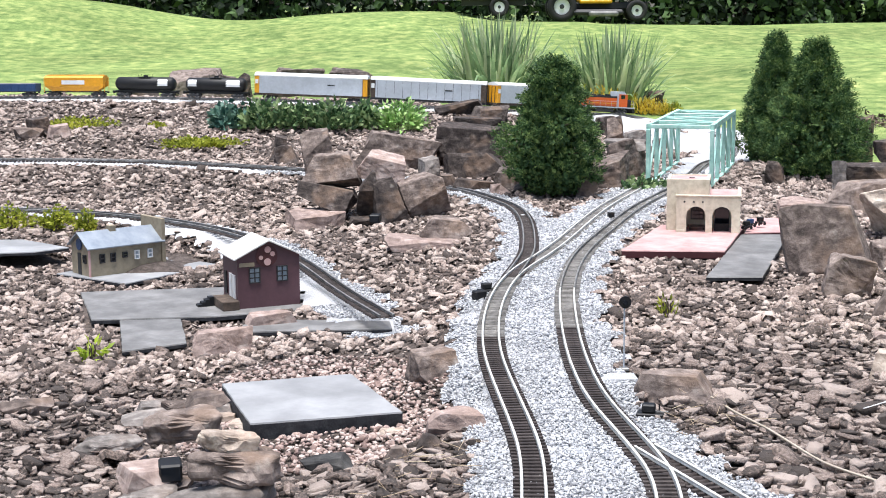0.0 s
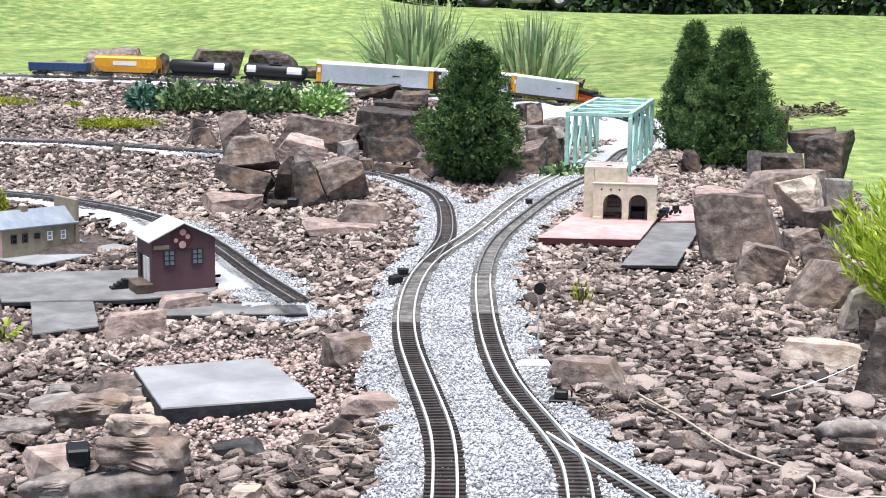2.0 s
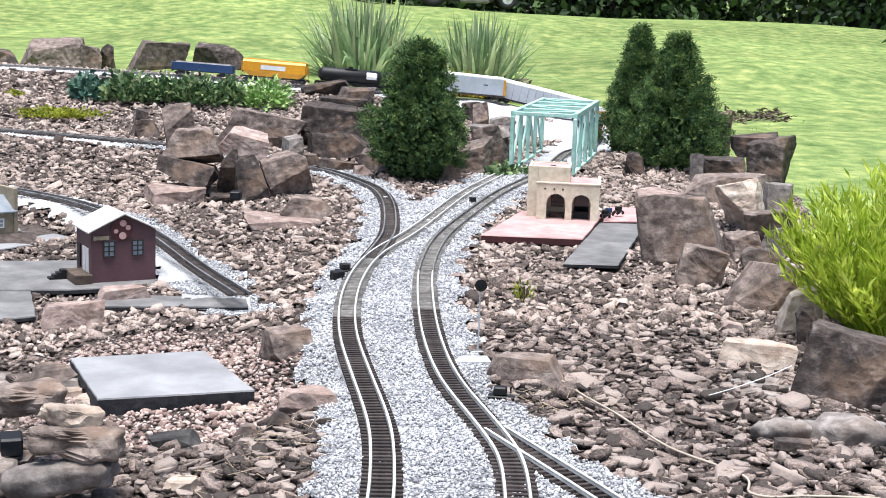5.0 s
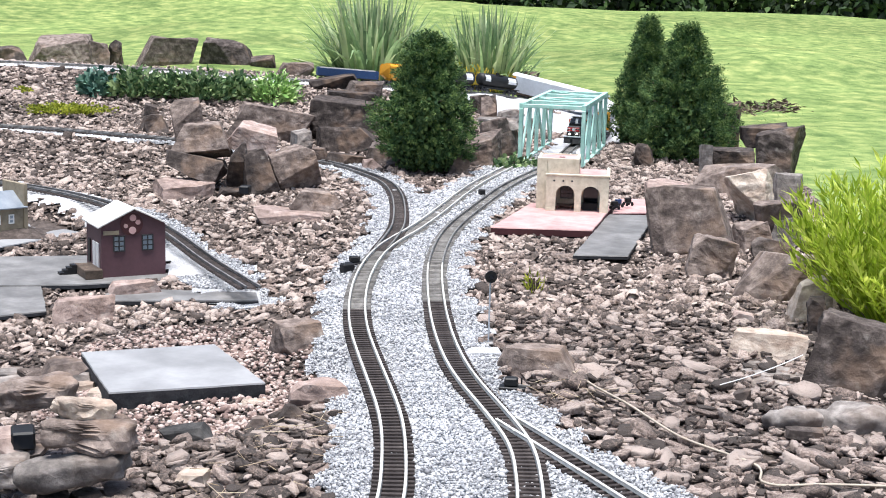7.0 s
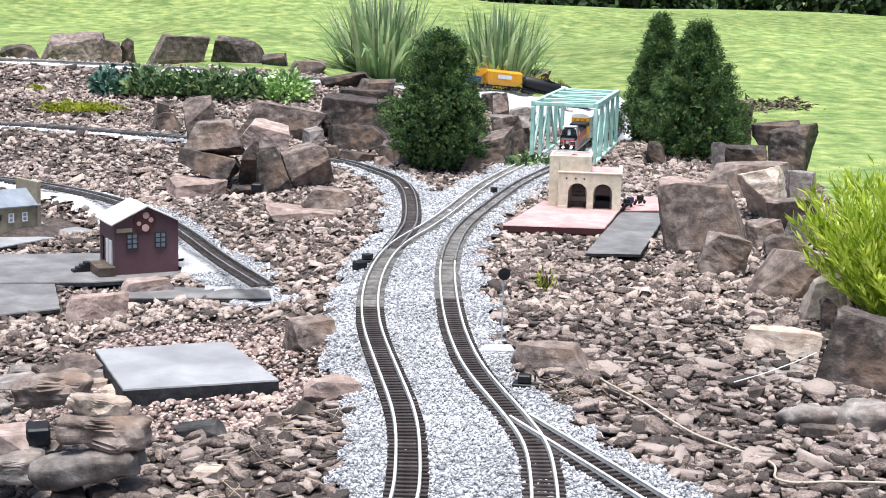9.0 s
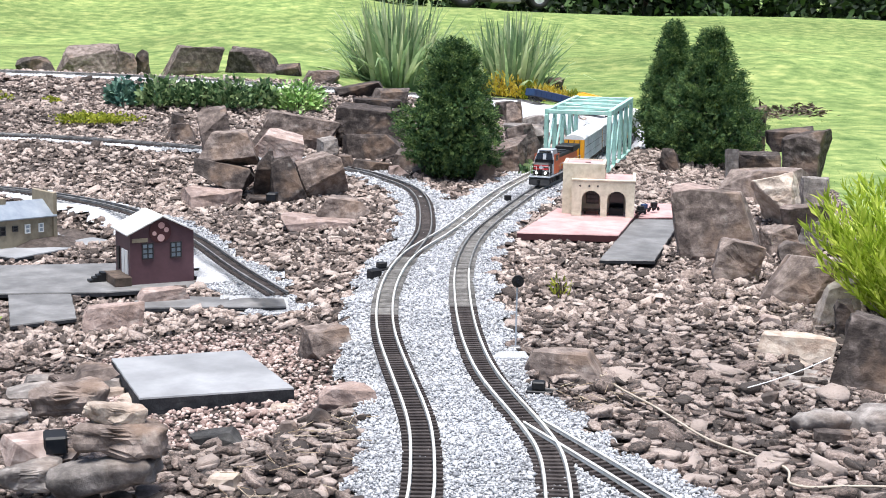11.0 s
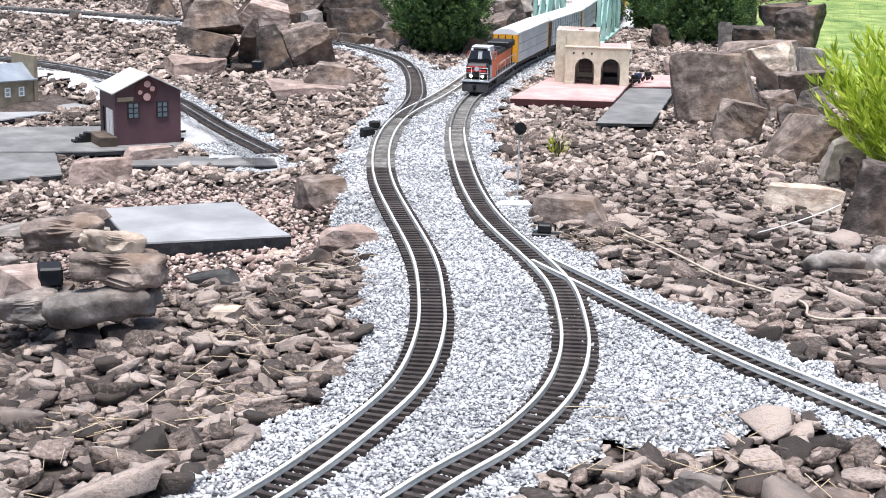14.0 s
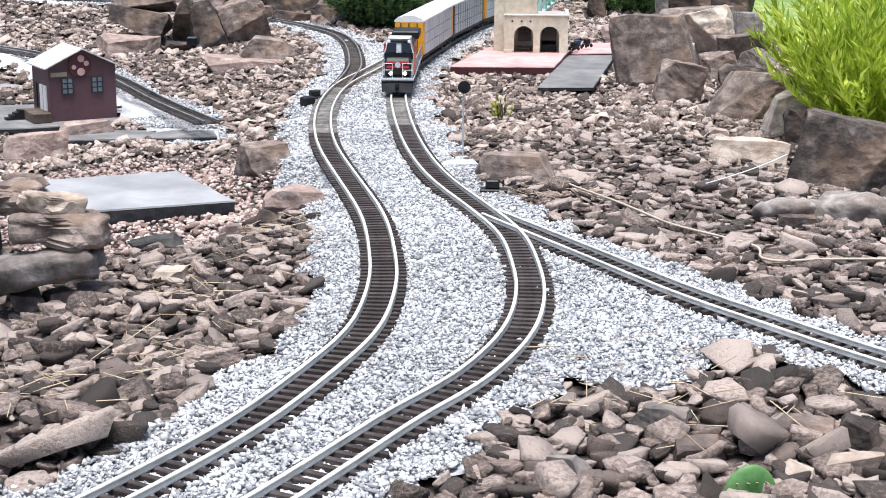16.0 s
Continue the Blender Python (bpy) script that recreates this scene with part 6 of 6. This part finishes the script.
def signal(x, y):
    th = thing("signal", pose(x, y, gz(x, y) + 0.014), "slim grey signal mast with round black target", "signal")
    cylpart("mast", M["silver"], th, 0.0022, (0, 0, 0), (0, 0, 0.17), 10)
    boxpart("foot", M["railgrey"], th, -0.012, 0.012, -0.012, 0.012, 0, 0.008, 0.002)
    tg = cylpart("target", M["black"], th, 0.0155, (0, -0.006, 0.178), (0, -0.011, 0.178), 28, label="round black target")
    cylpart("lens", M["glassdark"], tg, 0.006, (0, -0.0112, 0.178), (0, -0.018, 0.178), 16)
    boxpart("bracket", M["railgrey"], th, -0.004, 0.004, -0.006, 0.004, 0.165, 0.19)


signal(0.613, 3.54)


def cable(name, pts, r, material, label):
    line = spline([(x, y, gz(x, y) + dz) for x, y, dz in pts], 0.015)
    bm = bmesh.new()
    prev = None
    for i, p in enumerate(line):
        d = Vector(line[min(i + 1, len(line) - 1)] - line[max(i - 1, 0)]).normalized()
        s = d.cross(Vector((0, 0, 1))).normalized()
        u = s.cross(d)
        ring = [bm.verts.new(Vector(p) + (s * math.cos(a) + u * math.sin(a)) * r) for a in [k * math.pi / 3 for k in range(6)]]
        if prev:
            for k in range(6):
                bm.faces.new((prev[k], prev[(k + 1) % 6], ring[(k + 1) % 6], ring[k]))
        prev = ring
    return tagged(part(name, bm, material, smooth=True), label, "cable")


cable("cable", [(0.77, 3.25, 0.025), (0.79, 3.1, 0.028), (0.825, 2.98, 0.026), (0.842, 2.85, 0.028), (0.868, 2.73, 0.026), (0.903, 2.65, 0.028), (0.972, 2.56, 0.026), (0.966, 2.5, 0.028), (0.948, 2.455, 0.028), (0.988, 2.435, 0.026), (1.08, 2.44, 0.026), (1.4, 2.4, 0.02)], 0.0026, M["wire"], "thin pale cable snaking over the stones")
cable("cable", [(1.081, 3.1, 0.045), (1.156, 3.13, 0.055), (1.255, 3.18, 0.07), (1.328, 3.22, 0.085)], 0.0013, M["white"], "thin white cable hanging over a rock")


def spotlight(x, y, z, rz, label):
    th = thing("garden_spotlight", pose(x, y, z, 0, 0, rz), label, "light fixture")
    boxpart("housing", M["black"], th, -0.022, 0.022, -0.02, 0.04, 0.0, 0.036, 0.004)
    boxpart("lens", M["glassdark"], th, -0.018, 0.018, -0.0225, -0.0205, 0.005, 0.031)


spotlight(-0.02, 6.12, 0.03, -10, "black garden spotlight wedged in the rock pile")
spotlight(-0.412, 2.7, 0.014, 10, "black garden spotlight between stacked stones")



def straw():
    """Dry stalks lying on the stones."""
    rng = np.random.default_rng(90)
    V, Fc = [], []
    spots = [(0.5, 1.78, 26), (-0.05, 2.45, 30), (0.1, 2.85, 20), (0.72, 3.1, 26), (-0.25, 1.95, 24), (0.62, 1.7, 16), (-0.1, 2.15, 18)]
    for cx, cy, n in spots:
        for _ in range(n):
            x, y = cx + rng.normal(0, 0.07), cy + rng.normal(0, 0.1)
            a, L = rng.uniform(0, 6.28), rng.uniform(0.02, 0.07)
            z = gz(x, y) + rng.uniform(0.02, 0.04)
            d = np.array([math.cos(a), math.sin(a), rng.uniform(-0.1, 0.35)]) * L
            s = np.array([-math.sin(a), math.cos(a), 0]) * 0.0007
            p = np.array([x, y, z])
            u = np.array([0, 0, 0.0012])
            k = len(V)
            V += [p - s, p + s, p + u, p + d - s, p + d + s, p + d + u]
            Fc += [(k, k + 1, k + 4, k + 3), (k + 1, k + 2, k + 5, k + 4), (k + 2, k, k + 3, k + 5)]
    tagged(mesh_np("dry_straw", V, Fc, M["straw"]), "dry straw stalks lying on the stones", "straw", kind="stuff")


straw()


# ---- lawn, woods and mower ----
def build_grass():
    rng = np.random.default_rng(11)
    n = 60000
    y = 10.2 + rng.power(0.8, n) * 12
    x = rng.uniform(-1, 1, n) * (1.0 + 0.42 * y) + 0.12 * y
    k = ~in_garden(x, y)
    x, y = x[k], y[k]
    n2 = 9000
    x2, y2 = rng.uniform(2.2, 5, n2), rng.uniform(3, 11, n2)
    k = ~in_garden(x2, y2)
    x, y = np.concatenate([x, x2[k]]), np.concatenate([y, y2[k]])
    P = np.column_stack([x, y, land(x, y)])
    D = np.column_stack([rng.normal(0, 0.45, len(x)), rng.normal(0, 0.45, len(x)), np.ones(len(x))])
    o = leaves("grass_blades", P, D, rng.uniform(0.004, 0.01, len(x)), 0.2, M["blade"], rng)
    tagged(o, "short mown green grass blades of the lawn", "grass", kind="stuff")


build_grass()


def build_woods():
    """Dark edge of woodland beyond the lawn."""
    rng = np.random.default_rng(12)
    for k in range(15):
        x, y = -16 + 2.9 * k + rng.uniform(-0.6, 0.6), 30.2 + rng.uniform(-0.8, 1.6)
        z = gz(x, y)
        h = rng.uniform(4.5, 7)
        th = thing("woodland_tree", pose(x, y, z), "dark green leafy tree at the edge of the lawn", "tree", "trees at the wood's edge")
        bm = bmesh.new()
        cyl(bm, 0.14, (0, 0, -0.1), (0.1, 0, h * 0.8), 8, 0.03)
        for _ in range(9):
            a, q = rng.uniform(0, 6.28), rng.uniform(0.15, 0.7)
            cyl(bm, 0.04, (0.05, 0, h * q), (1.3 * math.cos(a), 1.3 * math.sin(a), h * q + 0.6), 5, 0.01)
        part("trunk", bm, M["bark"], th)
        n = 6500
        a, t = rng.uniform(0, 6.28, n), rng.uniform(0.0, 1, n) ** 1.3
        r = 1.9 * np.sqrt(rng.uniform(0.1, 1, n)) * (1 - 0.5 * t) * (1 + 0.2 * np.sin(5 * a + 7 * t))
        P = np.column_stack([r * np.cos(a), r * np.sin(a) * 0.8, h * t])
        o = leaves("crown", P, rng.normal(0, 1, (n, 3)), rng.uniform(0.12, 0.3, n), 0.3, M["wood"], rng)
        o.parent = th


build_woods()


def wheel(name, parent, x, y, r, w, rim):
    bm = bmesh.new()
    n = 28
    prof = [(r * 0.55, -w / 2), (r * 0.9, -w / 2), (r, -w * 0.36), (r, w * 0.36), (r * 0.9, w / 2), (r * 0.55, w / 2)]
    rings = [[bm.verts.new((q * math.cos(2 * math.pi * i / n), v, q * math.sin(2 * math.pi * i / n))) for i in range(n)] for q, v in prof]
    for A, B in zip(rings, rings[1:] + rings[:1]):
        for i in range(n):
            j = (i + 1) % n
            bm.faces.new((A[i], A[j], B[j], B[i]))
    bmesh.ops.recalc_face_normals(bm, faces=bm.faces)
    wh = part(name, bm, M["rubber"], parent, "black tyre with white rim", pose(x, y, r), True)
    bm = bmesh.new()
    cyl(bm, r * 0.54, (0, -w * 0.3, 0), (0, w * 0.3, 0), 24)
    part("rim", bm, rim, wh, "white dished rim")
    bm = bmesh.new()
    cyl(bm, r * 0.16, (0, -w * 0.42, 0), (0, w * 0.42, 0), 14)
    part("hub", bm, M["dkgrey"], wh)


def build_mower():
    m = thing("lawn_tractor", pose(3.195, 25.2, 0.83, 0, 0, -4), "yellow and black riding lawn tractor parked on the grass", "lawn tractor")
    for y in (-0.36, 0.36):
        wheel("rear_wheel", m, 0, y, 0.25, 0.2, M["white"])
        wheel("front_wheel", m, 1.28, y, 0.175, 0.14, M["white"])
    boxpart("frame", M["dkgrey"], m, -0.2, 1.5, -0.18, 0.18, 0.2, 0.32, 0.02)
    bm = bmesh.new()
    box(bm, 0.2, 1.05, -0.5, 0.3, 0.1, 0.2, 0.04)
    part("mower_deck", bm, M["dkgrey"], m, "dark mower deck")
    bm = bmesh.new()
    box(bm, 0.45, 0.95, -0.62, -0.5, 0.08, 0.17, 0.03)
    part("discharge_chute", bm, M["foam"], m, "grey discharge chute")
    bm = bmesh.new()
    box(bm, 0.85, 1.55, -0.27, 0.27, 0.42, 0.78, 0.06)
    part("hood", bm, M["tractor"], m, "yellow engine hood")
    boxpart("grille", M["black"], m, 1.552, 1.58, -0.2, 0.2, 0.36, 0.7, 0.01)
    bm = bmesh.new()
    box(bm, -0.28, 0.3, -0.48, 0.48, 0.52, 0.64, 0.05)
    part("rear_fender", bm, M["tractor"], m, "yellow rear fender")
    bm = bmesh.new()
    box(bm, 0.3, 0.86, -0.42, 0.42, 0.3, 0.37, 0.02)
    part("footrest", bm, M["tractor"], m)
    bm = bmesh.new()
    box(bm, -0.2, 0.22, -0.22, 0.22, 0.66, 0.78, 0.04)
    box(bm, -0.26, -0.16, -0.22, 0.22, 0.74, 1.08, 0.03)
    part("seat", bm, M["black"], m, "black seat")
    cylpart("steering_column", M["black"], m, 0.03, (0.8, 0, 0.6), (0.6, 0, 0.98), 10)
    bm = bmesh.new()
    cyl(bm, 0.18, (0.6, 0, 0.98), (0.585, 0, 1.0), 24)
    part("steering_wheel", bm, M["black"], m)
    # trailer
    t = thing("utility_trailer", pose(1.6, 25.6, gz(1.8, 25.6), 0, 0, -3), "grey metal utility trailer with slatted sides on the grass", "trailer")
    boxpart("bed", M["silver"], t, -0.2, 1.0, -0.45, 0.45, 0.3, 0.36, 0.01)
    for z in (0.45, 0.58):
        boxpart("side_rail", M["silver"], t, 0.2, 1.0, -0.46, -0.43, z, z + 0.05)
        boxpart("side_rail", M["silver"], t, 0.2, 1.0, 0.43, 0.46, z, z + 0.05)
    for x in (0.22, 0.5, 0.78, 0.98):
        boxpart("stake", M["silver"], t, x - 0.015, x + 0.015, -0.4805, -0.4605, 0.3, 0.75)
    boxpart("axle_frame", M["dkgrey"], t, -0.1, 1.0, -0.3, 0.3, 0.2, 0.299)
    boxpart("drawbar", M["silver"], t, -0.9, -0.2, -0.04, 0.04, 0.3, 0.35)
    for y in (-0.42, 0.42):
        wheel("trailer_wheel", t, 0.55, y, 0.17, 0.1, M["white"])


build_mower()


# ---- stones of the beds ----
def under_boards(x, y, grow=0.012):
    """True where a board or building stands."""
    out = np.zeros(len(x), bool)
    for poly in FOOT:
        cx, cy = sum(p[0] for p in poly) / len(poly), sum(p[1] for p in poly) / len(poly)
        ins = np.ones(len(x), bool)
        for (ax, ay), (bx, by) in zip(poly, poly[1:] + poly[:1]):
            nx, ny = by - ay, ax - bx
            l = math.hypot(nx, ny)
            ins &= ((x - ax) * nx + (y - ay) * ny) / l < grow
        out |= ins
    return out


def slate_shape(seed, rings):
    """A flat broken stone of unit size: an uneven polygon slab, rings of (height, width) from foot to top."""
    rnd = random.Random(seed)
    n = rnd.choice((5, 6, 6, 7)) if len(rings) > 2 else rnd.choice((4, 5, 5))
    an = sorted(2 * math.pi * (i + rnd.uniform(-0.33, 0.33)) / n for i in range(n))
    out = [(0.54 * rnd.uniform(0.75, 1.15) * math.cos(a), 0.38 * rnd.uniform(0.7, 1.2) * math.sin(a)) for a in an]
    h = rnd.uniform(0.09, 0.16)
    V, Fc = [], []
    sx, sy = rnd.uniform(-0.14, 0.14), rnd.uniform(-0.14, 0.14)
    for z, k in rings:
        V += [(x * k + rnd.uniform(-0.03, 0.03), y * k + rnd.uniform(-0.03, 0.03), h * z + (sx * x + sy * y) * (z > 0) + rnd.uniform(-0.015, 0.015)) for x, y in out]
    m = len(rings) - 1
    for l in range(m):
        for i in range(n):
            j = (i + 1) % n
            p, q, r, s = l * n + i, l * n + j, l * n + n + j, l * n + n + i
            Fc += [(p, q, r), (p, r, s)]
    for i in range(1, n - 1):
        Fc.append((m * n, m * n + i, m * n + i + 1))
    return np.array(V), np.array(Fc)


def chip_shape(rng):
    """A small eight-faced chip of unit size."""
    V = np.array([(0.5, 0, 0), (-0.5, 0.1, 0), (0.1, 0.45, 0.1), (0, -0.42, 0), (0.05, 0, 0.3), (0, 0.05, -0.3)]) * (1 + rng.uniform(-0.35, 0.35, (6, 3)))
    return V, np.array([(0, 2, 4), (2, 1, 4), (1, 3, 4), (3, 0, 4), (2, 0, 5), (1, 2, 5), (3, 1, 5), (0, 3, 5)])


def build_stones():
    rng = np.random.default_rng(3)
    shapes = [slate_shape(i, ((-1, 0.8), (0.5, 1.0), (1, 0.92))) for i in range(16)]
    n = 195000
    x, y = rng.uniform(-3.6, 3.2, n), 1.15 + rng.power(0.85, n) * 10.4
    keep = in_garden(x, y) & ~in_ballast(x, y) & ~under_boards(x, y)
    keep &= rng.uniform(0, 1, n) < np.interp(y, [1.2, 3.0, 4.0, 6, 10], [0.72, 0.85, 1, 0.9, 0.6])
    x, y = x[keep], y[keep]
    s = rng.lognormal(-3.5, 0.36, len(x)) * np.interp(y, [2.2, 3.0, 5, 9], [1.0, 0.78, 0.74, 0.84])
    s = np.where(((x + 0.17) / 0.4) ** 2 + ((y - 3.6) / 0.6) ** 2 < 1, s * 0.45, s)
    s = np.where(y < 1.9, s * 1.05, s)
    P = np.column_stack([x, y, land(x, y) + s * 0.16 + rng.uniform(0, 0.012, len(x))])
    # the stones nearest the walk are pieces of their own
    near = (y < 2.35) & (s > 0.036) & (x > -0.75) & (x < 1.05)
    near &= np.cumsum(near) <= 290
    meshes = []
    for V, Fc in shapes:
        o = mesh_np("stone", V, Fc, M["pebble"])
        meshes.append(o.data)
        bpy.data.objects.remove(o)
    for p, q in zip(P[near], s[near]):
        o = new("stone", meshes[rng.integers(0, len(meshes))])
        o.matrix_basis = Matrix.LocRotScale(p, Euler((rng.normal(0, 0.3), rng.normal(0, 0.3), rng.uniform(0, 6.28))), Vector((q * rng.uniform(0.8, 1.3), q * rng.uniform(0.8, 1.2), q * rng.uniform(0.8, 1.5))))
        o.parent = ground
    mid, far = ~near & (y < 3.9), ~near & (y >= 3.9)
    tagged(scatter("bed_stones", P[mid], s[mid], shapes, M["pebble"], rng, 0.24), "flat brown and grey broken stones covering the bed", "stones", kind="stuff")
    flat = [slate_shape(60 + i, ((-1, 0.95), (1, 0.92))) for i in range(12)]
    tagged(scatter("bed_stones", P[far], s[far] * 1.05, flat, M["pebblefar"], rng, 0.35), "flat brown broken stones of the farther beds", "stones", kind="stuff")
    # pink gravel round the slab
    n = 6000
    x, y = rng.uniform(-0.55, 0.22, n), rng.uniform(3.0, 4.2, n)
    keep = ~under_boards(x, y) & ~in_ballast(x, y) & (((x + 0.17) / 0.36) ** 2 + ((y - 3.6) / 0.56) ** 2 < 1)
    x, y = x[keep], y[keep]
    s = rng.lognormal(-4.3, 0.25, len(x))
    P = np.column_stack([x, y, land(x, y) + 0.012])
    tagged(scatter("pink_gravel", P, s, [stone_shape(40 + i, 0.7) for i in range(4)], M["gravel"], rng), "pinkish small gravel round the black slab", "gravel", kind="stuff")
    # white chips
    n = 560000
    y = 1.1 + rng.power(0.7, n) * 6.9
    x = rng.uniform(-0.6, 1.9, n)
    keep = (rng.uniform(0, 1, n) < np.clip(1.6 - (y - 1.1) * 0.2, 0.3, 1)) & ~under_boards(x, y)
    x, y = x[keep], y[keep]
    keep = in_ballast(x, y)
    x, y = x[keep], y[keep]
    d = near_line(x, y, LINES)
    s = rng.lognormal(-4.85, 0.3, len(x)) * np.clip(0.9 + (y - 3) * 0.12, 0.9, 1.5)
    lift = np.where(d < 0.041, -0.0015, 0.004)
    P = np.column_stack([x, y, land(x, y) + 0.012 + s * 0.1 + lift])
    chips = [chip_shape(rng) for _ in range(8)]
    tagged(scatter("ballast_chips", P, s, chips, M["chip"], rng, 0.5), "loose white and grey stone chips of the ballast", "stone chips", kind="stuff")


build_stones()

motions()
